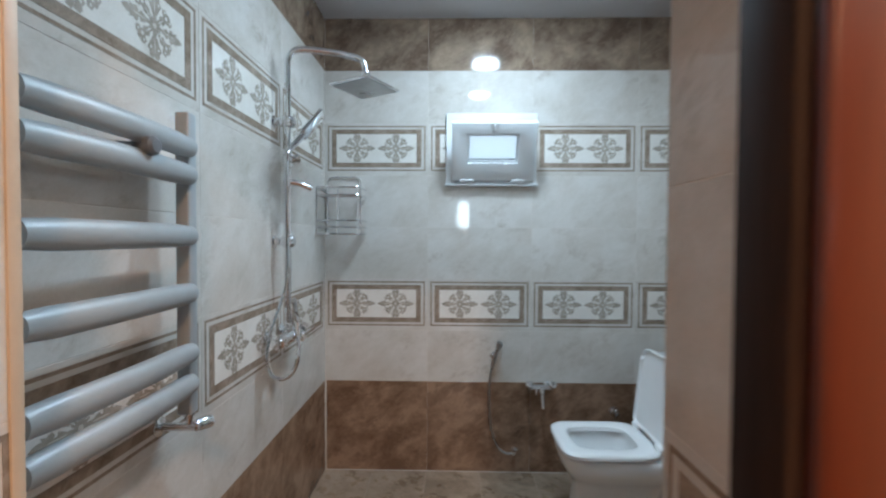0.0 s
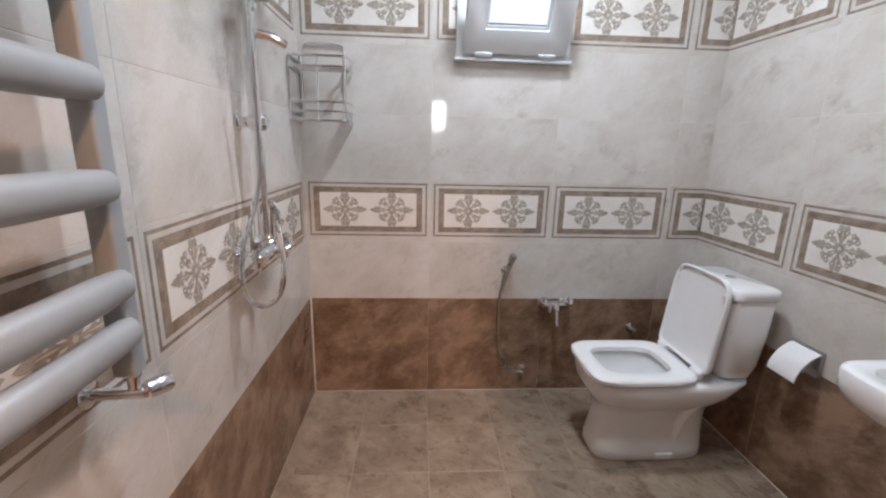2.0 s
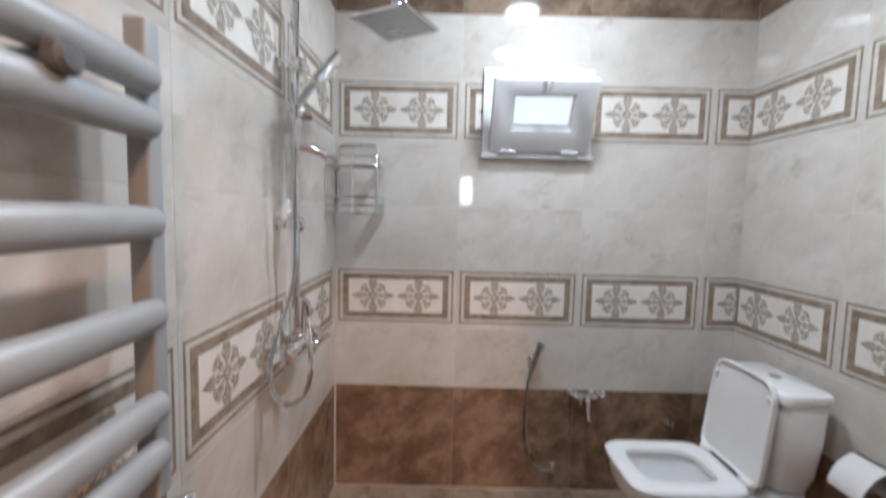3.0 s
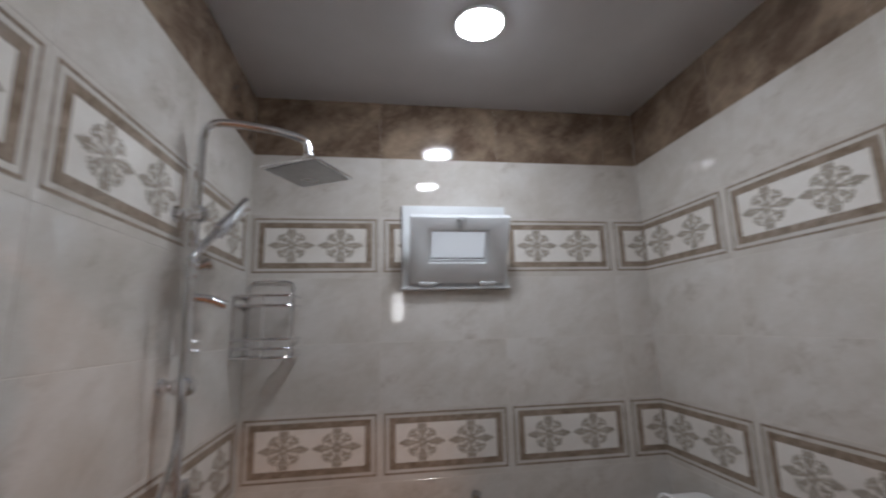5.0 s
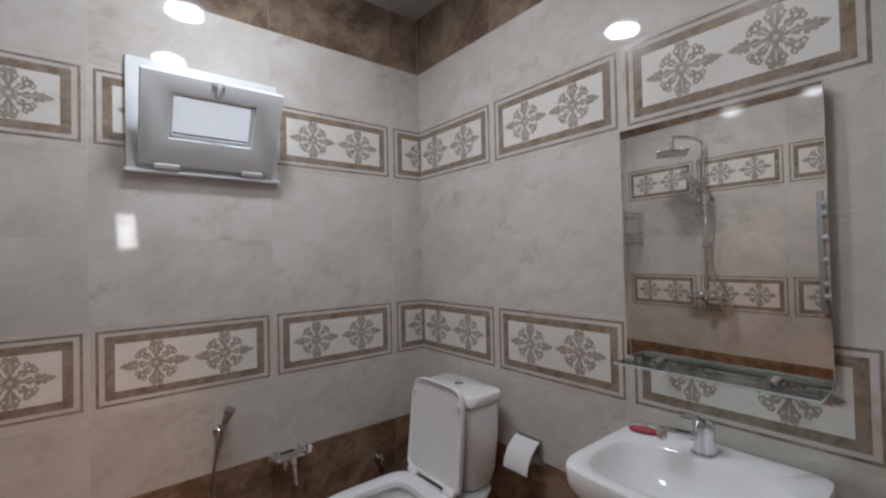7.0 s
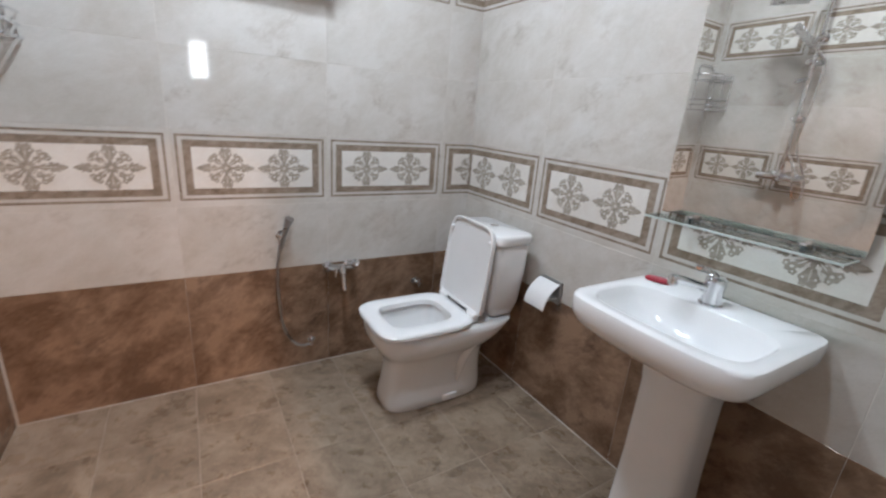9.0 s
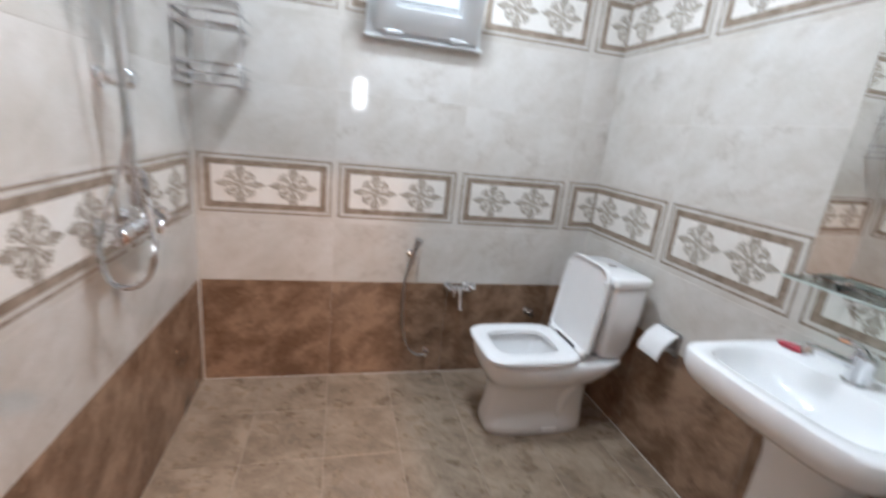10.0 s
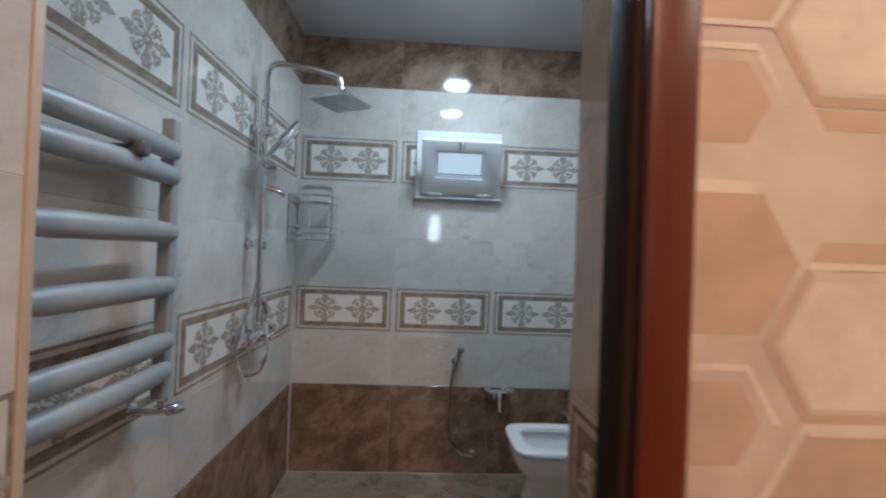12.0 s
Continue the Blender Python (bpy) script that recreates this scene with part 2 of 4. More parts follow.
def tube(bm, pts, r, n=12, radii=None):
    """A round bar along a smooth line of points."""
    pts = [Vector(p) for p in pts]
    loops, up = [], None
    for i, p in enumerate(pts):
        d = (pts[min(i + 1, len(pts) - 1)] - pts[max(i - 1, 0)]).normalized()
        if up is None:
            up = d.orthogonal().normalized()
        up = (up - d * up.dot(d)).normalized()
        side, rr = d.cross(up), radii[i] if radii else r
        loops.append([p + rr * (math.cos(a) * up + math.sin(a) * side) for a in (2 * math.pi * k / n for k in range(n))])
    return rings(bm, loops)


def smooth_line(pts, steps=8):
    """Catmull-Rom through the points."""
    p = [Vector(q) for q in pts]
    p = [2 * p[0] - p[1]] + p + [2 * p[-1] - p[-2]]
    out = []
    for a, b, c, d in zip(p, p[1:], p[2:], p[3:]):
        for k in range(steps):
            t = k / steps
            out.append(0.5 * (2 * b + (c - a) * t + (2 * a - 5 * b + 4 * c - d) * t * t + (3 * b - a - 3 * c + d) * t ** 3))
    return out + [p[-2]]


def turned(bm, base, axis, profile, n=20):
    """A turned shape: (distance along the axis, radius) rows from the base."""
    axis = Vector(axis).normalized()
    u = axis.orthogonal().normalized()
    w = axis.cross(u)
    return rings(bm, [[Vector(base) + axis * h + max(r, 1e-4) * (math.cos(a) * u + math.sin(a) * w) for a in (2 * math.pi * k / n for k in range(n))] for h, r in profile])


def oval(cx, cy, z, hx, hy, power=4.0, n=48):
    """A rounded-rectangle loop (superellipse) at one height."""
    out = []
    for k in range(n):
        a = 2 * math.pi * k / n
        c, s = math.cos(a), math.sin(a)
        out.append((cx + hx * math.copysign(abs(c) ** (2 / power), c), cy + hy * math.copysign(abs(s) ** (2 / power), s), z))
    return out


# ---- tiles ----
def rect_prism(bm, u0, u1, v0, v1, d0, d1, mat=0):
    """A slab in the tile's own plane: u along, v up, d towards the room."""
    vs = [bm.verts.new((u, -d, v)) for d in (d0, d1) for u, v in ((u0, v0), (u1, v0), (u1, v1), (u0, v1))]
    for q in ((4, 5, 6, 7), (0, 1, 5, 4), (1, 2, 6, 5), (2, 3, 7, 6), (3, 0, 4, 7)):
        bm.faces.new([vs[i] for i in q]).material_index = mat


def petal(bm, cx, cz, angle, near, far, half, d, mat, n=8):
    """A leaf-shaped raised patch that points outwards from a flower's centre."""
    c, s = math.cos(angle), math.sin(angle)
    edge = [(near + (far - near) * k / n, half * math.sin(math.pi * (k / n) ** 0.8)) for k in range(n + 1)]
    loop = [(a, b) for a, b in edge] + [(a, -b) for a, b in edge[-2:0:-1]]
    vs = [bm.verts.new((cx + a * c - b * s, -d, cz + a * s + b * c)) for a, b in loop]
    bm.faces.new(vs).material_index = mat


def blob(bm, cx, cz, r, d, mat, scallops=0, depth=0.0, n=40):
    """A raised round patch, its edge scalloped."""
    vs = []
    for k in range(n):
        a = 2 * math.pi * k / n
        rr = r * (1 + depth * math.cos(scallops * a))
        vs.append(bm.verts.new((cx + rr * math.cos(a), -d, cz + rr * math.sin(a))))
    bm.faces.new(vs).material_index = mat


LOBES = ((0.009, 0.067, 0.0092), (0.013, 0.052, 0.0100), (0.009, 0.036, 0.0100), (0.026, 0.024, 0.0105), (0.039, 0.034, 0.0110), (0.035, 0.047, 0.0088), (0.051, 0.029, 0.0088), (0.047, 0.041, 0.0070), (0.038, 0.006, 0.0080), (0.058, 0.010, 0.0072))
EYES = ((0.039, 0.035, 0.0044), (0.013, 0.053, 0.0034), (0.035, 0.048, 0.0030), (0.052, 0.0295, 0.0032))


def flower(bm, cx, cz):
    """The medallion: curled lobes round a heart in four quarters, leaves up and down, barbed spears to the sides, pale gaps between."""
    d, k = 0.0010, 0
    for sx in (1, -1):
        for sz in (1, -1):
            for x, z, r in LOBES:
                k += 1
                blob(bm, cx + sx * x * 1.08, cz + sz * z * 1.06, r * 1.07, d + 0.00002 * k, 2, 5, 0.14, 20)
    blob(bm, cx, cz, 0.026, d + 0.0008, 2, 8, 0.12, 32)
    up = math.pi / 2
    for way in (up, -up):
        petal(bm, cx, cz, way, 0.016, 0.079, 0.0085, d + 0.0009, 2)
        petal(bm, cx, cz, way, 0.030, 0.070, 0.0018, d + 0.0013, 3)
    for side in (0, math.pi):
        c = math.cos(side)
        petal(bm, cx, cz, side, 0.016, 0.082, 0.0075, d + 0.00092, 2)
        petal(bm, cx, cz, side, 0.070, 0.108, 0.0100, d + 0.00094, 2)
        for n, t in enumerate((40, -40)):
            petal(bm, cx + 0.064 * c, cz, side + radians(t), 0.0, 0.026, 0.0055, d + 0.00096 + 0.00002 * n, 2)
        petal(bm, cx, cz, side, 0.026, 0.078, 0.0016, d + 0.0013, 3)
    for sx in (1, -1):
        for sz in (1, -1):
            for x, z, r in EYES:
                blob(bm, cx + sx * x * 1.08, cz + sz * z * 1.06, r, d + 0.0014, 4, 0, 0, 8)
            for t, far, half in ((66, 0.062, 0.0034), (42, 0.044, 0.0016), (19, 0.060, 0.0032)):
                petal(bm, cx, cz, math.atan2(sz * math.sin(radians(t)), sx * math.cos(radians(t))), 0.015, far, half, d + 0.0012, 4, 6)
    blob(bm, cx, cz, 0.0065, d + 0.0016, 3, 6, 0.2, 18)


def tile_mesh(name, w, h, mat, lo=0.0, hi=None, decor=False, holes=(), gap=0.0011):
    """One tile, w by h, kept from lo to hi along its length; its face lies at depth 0, d towards the room is plus."""
    hi = w if hi is None else hi
    g = gap
    bm = bmesh.new()
    if decor:
        rect_prism(bm, g, w - g, g, h - g, -0.008, 0.0, 0)
        # thin outer line and broad band: margin at the sides, below and above, breadth, height
        for mx, mb, mt, tx, tz, d in ((0.016, 0.026, 0.014, 0.0085, 0.0085, 0.0006), (0.040, 0.047, 0.035, 0.028, 0.027, 0.0008)):
            rect_prism(bm, mx, w - mx, mb, mb + tz, 0.0, d, 1)
            rect_prism(bm, mx, w - mx, h - mt - tz, h - mt, 0.0, d, 1)
            rect_prism(bm, mx, mx + tx, mb + tz, h - mt - tz, 0.0, d, 1)
            rect_prism(bm, w - mx - tx, w - mx, mb + tz, h - mt - tz, 0.0, d, 1)
        e, eb, et = 0.068, 0.074, 0.062
        rect_prism(bm, e, w - e, eb, h - et, 0.0, 0.0004, 4)
        for sgn in (-1, 1):
            flower(bm, w / 2 + sgn * 0.1125, (eb + h - et) / 2)
        if lo > 0 or hi < w:
            for at, no in ((lo + g, (-1, 0, 0)), (hi - g, (1, 0, 0))):
                bmesh.ops.bisect_plane(bm, geom=bm.verts[:] + bm.edges[:] + bm.faces[:], plane_co=(at, 0, 0), plane_no=no, clear_outer=True, dist=1e-6)
        return finish(bm, name, [CREAM, BAND, FLOWER, FLOWER_PALE, PANEL])
    spans = [(lo, hi, 0.0, h)]
    for x0, x1, z0, z1 in holes:
        cut = []
        for a, b, c, d in spans:
            if x1 <= a or x0 >= b or z1 <= c or z0 >= d:
                cut.append((a, b, c, d))
                continue
            if x0 > a:
                cut.append((a, x0, c, d))
            if x1 < b:
                cut.append((x1, b, c, d))
            if z0 > c:
                cut.append((max(a, x0), min(b, x1), c, z0))
            if z1 < d:
                cut.append((max(a, x0), min(b, x1), z1, d))
        spans = cut
    for a, b, c, d in spans:
        rect_prism(bm, a + (g if a == lo else 0), b - (g if b == hi else 0), c + (g if c == 0 else 0), d - (g if d == h else 0), -0.008, 0.0)
    if not holes:
        front = [e for e in bm.edges if all(abs(v.co.y) < 1e-6 for v in e.verts)]
        bmesh.ops.bevel(bm, geom=front, offset=0.0009, segments=1, affect="EDGES")
    return finish(bm, name, mat)


MESHES = {}
TILE_MAT = {"brown": BROWN, "cream": CREAM, "decor": CREAM, "crown": CROWN}


def lay_tiles(wall, place, joints, rows=range(8), holes=(), plain_rows=False):
    """Tiles on a wall: place(u, z) is the pose of a tile's lower corner; joints are spans (from, to, cut from, cut to)."""
    for r in rows:
        z0, h, kind = ROWS_Z[r], ROWS_Z[r + 1] - ROWS_Z[r], ROW_KIND[r]
        if plain_rows and kind == "decor":
            kind = "cream"
        for u, w, lo, hi in joints:
            cut = tuple((x0 - u, x1 - u, a - z0, b - z0) for x0, x1, a, b in holes
                        if x0 < u + hi - 1e-6 and x1 > u + lo + 1e-6 and a < z0 + h and b > z0)
            l2, h2 = lo, hi
            if cut and kind == "decor":
                h2, cut = min(hi, cut[0][0]), ()
                if h2 - lo < 0.01:
                    continue
            key = (kind, round(w, 3), round(h, 3), round(l2, 3), round(h2, 3), cut)
            if key not in MESHES:
                MESHES[key] = tile_mesh("tile", w, h, TILE_MAT[kind], l2, h2, kind == "decor", cut, 0.0003 if kind in ("brown", "crown") else 0.0007)
            ob = new("tile", MESHES[key])
            ob.parent = wall
            ob.matrix_basis = Matrix.Translation(-ORIGIN[wall]) @ place(u, z0)

# ---- the large structure ----
WIN_X0, WIN_X1, WIN_Z0, WIN_Z1 = 0.725, 1.195, 1.71, 2.07    # the window's hole in the back wall


def back_wall():
    bm = bmesh.new()
    for x0, x1, z0, z1 in ((-0.15, WIN_X0, -0.1, CEIL), (WIN_X1, ROOM_W + 0.15, -0.1, CEIL), (WIN_X0, WIN_X1, -0.1, WIN_Z0), (WIN_X0, WIN_X1, WIN_Z1, CEIL)):
        box(bm, x0, x1, GROUT, 0.22, z0, z1)
    return single("wall_back", bm, JOINT, "cream marble tiled wall with two decor bands", "wall", "structure", (0, 0, 0), None)


def slab(name, x0, x1, y0, y1, z0, z1, material, label, category="wall"):
    return single(name, box(bmesh.new(), x0, x1, y0, y1, z0, z1), material, label, category, "structure", (x0, y0, z0), None)


WALL_BACK = back_wall()
WALL_LEFT = slab("wall_left", -0.2, -GROUT, HALL_Y + 0.02, 0.0, -0.1, CEIL, JOINT, "cream marble tiled wall behind the shower")
WALL_RIGHT = slab("wall_right", ROOM_W + GROUT, ROOM_W + 0.2, HALL_Y + 0.02, 0.0, -0.1, CEIL, JOINT, "cream marble tiled wall behind the washbasin")
DOOR_TOP = 2.10


def door_wall():
    bm = bmesh.new()
    box(bm, -GROUT, DOOR_L - GROUT, HALL_Y + 0.02, FRONT_L - GROUT, 0, CEIL)
    box(bm, DOOR_R + GROUT, ROOM_W + GROUT, HALL_Y + 0.02, FRONT_R - GROUT, 0, CEIL)
    box(bm, DOOR_L - GROUT, DOOR_R + GROUT, HALL_Y + 0.02, FRONT_R - GROUT, DOOR_TOP, CEIL)
    return single("wall_front", bm, JOINT, "tiled wall with the doorway to the hall", "wall", "structure", (0, 0, 0), None)


WALL_FRONT = door_wall()
FLOOR_OB = slab("floor", -0.2, ROOM_W + 0.2, HALL_Y, 0.2, -0.1, -0.002, JOINT_FLOOR, "brown marble-look tiled bathroom floor", "floor")
slab("ceiling", -0.2, ROOM_W + 0.2, HALL_Y + 0.02, 0.2, CEIL, CEIL + 0.1, CEILING, "plain greyish white painted ceiling", "ceiling")

# sealant lines in the corners
single("trim", box(bmesh.new(), 0.0, 0.007, -0.006, 0.0, 0.0, 0.53, 0.002), SEALANT, "white sealant line in the corner", "trim", "structure")
single("trim", box(bmesh.new(), 0.004, ROOM_W, -0.003, 0.0, -0.001, 0.0025, 0.001), SEALANT, "pale sealant line along the floor", "trim", "structure")
single("trim", box(bmesh.new(), ROOM_W - 0.004, ROOM_W, -1.93, -0.005, -0.001, 0.003, 0.001), SEALANT, "pale sealant line along the floor", "trim", "structure")
single("trim", box(bmesh.new(), DOOR_L - 0.006, DOOR_L + 0.0035, FRONT_L - 0.016, FRONT_L + 0.003, 0.0, DOOR_TOP, 0.0025), TRIM, "beige plastic edge strip on the tiled corner", "trim", "structure")


# the hall outside
def hall():
    y1, y0, x0, x1 = HALL_Y, -9.2, -0.9, 2.6
    bm = bmesh.new()
    box(bm, x0, DOOR_L - 0.002, y1, y1 + 0.02, 0, CEIL)
    box(bm, DOOR_R + 0.002, x1, y1, y1 + 0.02, 0, CEIL)
    box(bm, DOOR_L - 0.002, DOOR_R + 0.002, y1, y1 + 0.02, DOOR_TOP, CEIL)
    paper = single("wall_hall", bm, PAPER_BASE, "peach wallpapered hall wall with hexagons", "wall", "structure", (0, y1, 0), None)
    slab("wall_hall_side", x0 - 0.1, x0, y0, y1 + 0.02, 0, CEIL, HALL_PAINT, "plain painted hall wall")
    slab("wall_hall_far_side", x1, x1 + 0.1, y0, y1 + 0.02, 0, CEIL, HALL_PAINT, "plain painted hall wall")
    slab("floor_hall", x0 - 0.1, x1 + 0.1, y0 - 0.1, y1, -0.1, -0.004, LAMINATE, "brown laminate hall floor", "floor")
    slab("ceiling_hall", x0 - 0.1, x1 + 0.1, y0 - 0.1, y1 + 0.02, CEIL, CEIL + 0.1, PLASTER, "plain white hall ceiling", "ceiling")
    bm = bmesh.new()
    wx0, wx1, wz0, wz1 = 0.87, 1.23, 1.66, 2.38
    for a, b, c, d in ((x0 - 0.1, wx0, 0, CEIL), (wx1, x1 + 0.1, 0, CEIL), (wx0, wx1, 0, wz0), (wx0, wx1, wz1, CEIL)):
        box(bm, a, b, y0 - 0.2, y0, c, d)
    single("wall_hall_end", bm, HALL_PAINT, "plain painted hall wall with a window", "wall", "structure", (0, y0, 0), None)
    bm = bmesh.new()
    box(bm, wx0, wx1, y0 - 0.04, y0 - 0.01, 2.17, 2.21, 0.004)
    box(bm, wx0, wx0 + 0.03, y0 - 0.04, y0 - 0.01, wz0, wz1, 0.004)
    box(bm, wx1 - 0.03, wx1, y0 - 0.04, y0 - 0.01, wz0, wz1, 0.004)
    single("window_2", bm, PVC, "white plastic hall window frame with a transom", "window", "structure")
    return paper


HALL = hall()


def wallpaper_pattern():
    """Printed honeycomb on the hall's wallpaper: cells in four fashions, darker and paler than the ground."""
    y, r = HALL_Y, 0.098
    px, pz = r * 1.5, r * math.sqrt(3)

    def face(bm, pts, cx, cz, d, mat):
        bm.faces.new([bm.verts.new((cx + u, y - d, cz + v)) for u, v in pts]).material_index = mat

    def corner(rr, a):
        return rr * math.cos(a * math.pi / 3), rr * math.sin(a * math.pi / 3)

    def band(bm, cx, cz, k0, k1, r0, r1, d, mat):
        face(bm, [corner(r0, a) for a in range(k0, k1 + 1)] + [corner(r1, a) for a in range(k1, k0 - 1, -1)], cx, cz, d, mat)

    def cell(bm, cx, cz, rr, d, mat):
        face(bm, [corner(rr, a) for a in range(6)], cx, cz, d, mat)

    d = 0.0004
    for i in range(5):
        for j in range(15):
            cx, cz = 1.076 + i * px, 0.155 + (j + 0.5 * (i % 2)) * pz
            if cz > CEIL - 0.1 or cx > 1.65:
                continue
            bm = bmesh.new()
            style = (i + 2 * j + (j // 3)) % 4
            if style == 0:      # a plain darker cell under a pale bar
                cell(bm, cx, cz, r * 0.90, d, 0)
                band(bm, cx, cz, 1, 2, r * 0.86, r * 1.02, d + 0.0004, 1)
                band(bm, cx, cz, 2, 4, r * 0.94, r * 1.03, d + 0.0005, 1)
            elif style == 1:    # a broad dark ring, open to one side
                band(bm, cx, cz, 4, 8, r * 0.70, r * 0.96, d, 0)
                band(bm, cx, cz, 4, 6, r * 0.97, r * 1.05, d + 0.0006, 1)
            elif style == 2:    # a small dark core
                cell(bm, cx, cz, r * 0.52, d, 0)
                band(bm, cx, cz, 0, 3, r * 0.66, r * 0.74, d + 0.0003, 1)
            else:               # a pale cell
                cell(bm, cx, cz, r * 0.80, d, 1)
                band(bm, cx, cz, 2, 5, r * 0.86, r * 1.0, d + 0.0003, 0)
            bmesh.ops.bisect_plane(bm, geom=bm.verts[:] + bm.edges[:] + bm.faces[:], plane_co=(DOOR_R + 0.012, 0, 0), plane_no=(-1, 0, 0), clear_outer=True, dist=1e-6)
            if bm.faces:
                part("hexagon", bm, [PAPER_DARK, PAPER_PALE], HALL, "", None)
            else:
                bm.free()


wallpaper_pattern()


def door_frame():
    """The red varnished door frame: dark rebate, architrave on the hall's side, on both sides and across the top."""
    f = thing("door_frame", ((DOOR_L + DOOR_R) / 2, HALL_Y, 0), "red varnished door frame with a dark rebate", "door frame", "", "structure")
    y0, y1 = HALL_Y + 0.004, HALL_Y + 0.068
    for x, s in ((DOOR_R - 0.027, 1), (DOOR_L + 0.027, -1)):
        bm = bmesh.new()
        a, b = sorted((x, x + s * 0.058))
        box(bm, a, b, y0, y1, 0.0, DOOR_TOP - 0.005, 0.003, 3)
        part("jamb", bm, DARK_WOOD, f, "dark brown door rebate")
        bm = bmesh.new()
        a, b = sorted((x + s * 0.010, x + s * 0.063))
        box(bm, a, b, y0 - 0.017, y0 - 0.0005, 0.0, DOOR_TOP + 0.05, 0.005, 3)
        part("architrave", bm, RED_WOOD, f, "red varnished architrave")
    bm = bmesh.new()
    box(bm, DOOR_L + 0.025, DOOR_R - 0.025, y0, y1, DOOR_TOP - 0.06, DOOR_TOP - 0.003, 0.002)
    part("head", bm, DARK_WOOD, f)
    bm = bmesh.new()
    box(bm, DOOR_L - 0.036, DOOR_R + 0.036, y0 - 0.018, y0 - 0.0005, DOOR_TOP - 0.050, DOOR_TOP + 0.052, 0.005, 3)
    part("architrave", bm, RED_WOOD, f)


door_frame()


# ---- lamps ----
def downlight(name, x, y, glow, label, group):
    f = thing(name, (x, y, CEIL), label, "ceiling lamp", group)
    bm = bmesh.new()
    n = 40
    prof = [(0.098, 0.0), (0.098, -0.006), (0.094, -0.009), (0.086, -0.009), (0.084, -0.004)]
    rings(bm, [[(x + r * math.cos(2 * math.pi * k / n), y + r * math.sin(2 * math.pi * k / n), CEIL + z) for k in range(n)] for r, z in prof], False, False)
    part("rim", bm, PVC, f, "white round rim")
    bm = bmesh.new()
    rings(bm, [[(x + r * math.cos(2 * math.pi * k / n), y + r * math.sin(2 * math.pi * k / n), CEIL - z) for k in range(n)] for r, z in ((0.084, 0.005), (0.080, 0.012), (0.066, 0.017), (0.040, 0.020), (0.012, 0.021))], False, True)
    part("diffuser", bm, glow, f, "lit white diffuser")


for yy, glow in ((-0.63, LED), (-1.28, LED_WEAK)):
    downlight("ceiling_lamp", 0.975, yy, glow, "lit round white recessed ceiling lamp", "ceiling lamps of the bathroom")
# the second hall lamp is added out of view, to lift the wallpaper
for xx, yy, glow in ((0.985, -3.48, HALL_LED), (2.05, -2.85, HALL_FILL)):
    downlight("ceiling_lamp", xx, yy, glow, "unseen lit warm round ceiling lamp of the hall", "ceiling lamps of the hall")


# ---- window ----
def welded(bm, outer, inner, y0, y1, r):
    """A frame without joints round an opening: outer and inner edges (x0, x1, z0, z1), front at y0, softened edges."""
    def loop(e, g, y):
        a, b, c, d = e[0] + g, e[1] - g, e[2] + g, e[3] - g
        return [(a, y, c), (b, y, c), (b, y, d), (a, y, d)]
    ls = [loop(outer, 0, y1), loop(outer, 0, y0 + r), loop(outer, r * 0.3, y0 + r * 0.3), loop(outer, r, y0), loop(inner, -r, y0), loop(inner, -r * 0.3, y0 + r * 0.3), loop(inner, 0, y0 + r), loop(inner, 0, y1)]
    return rings(bm, ls + [ls[0]], False, False)


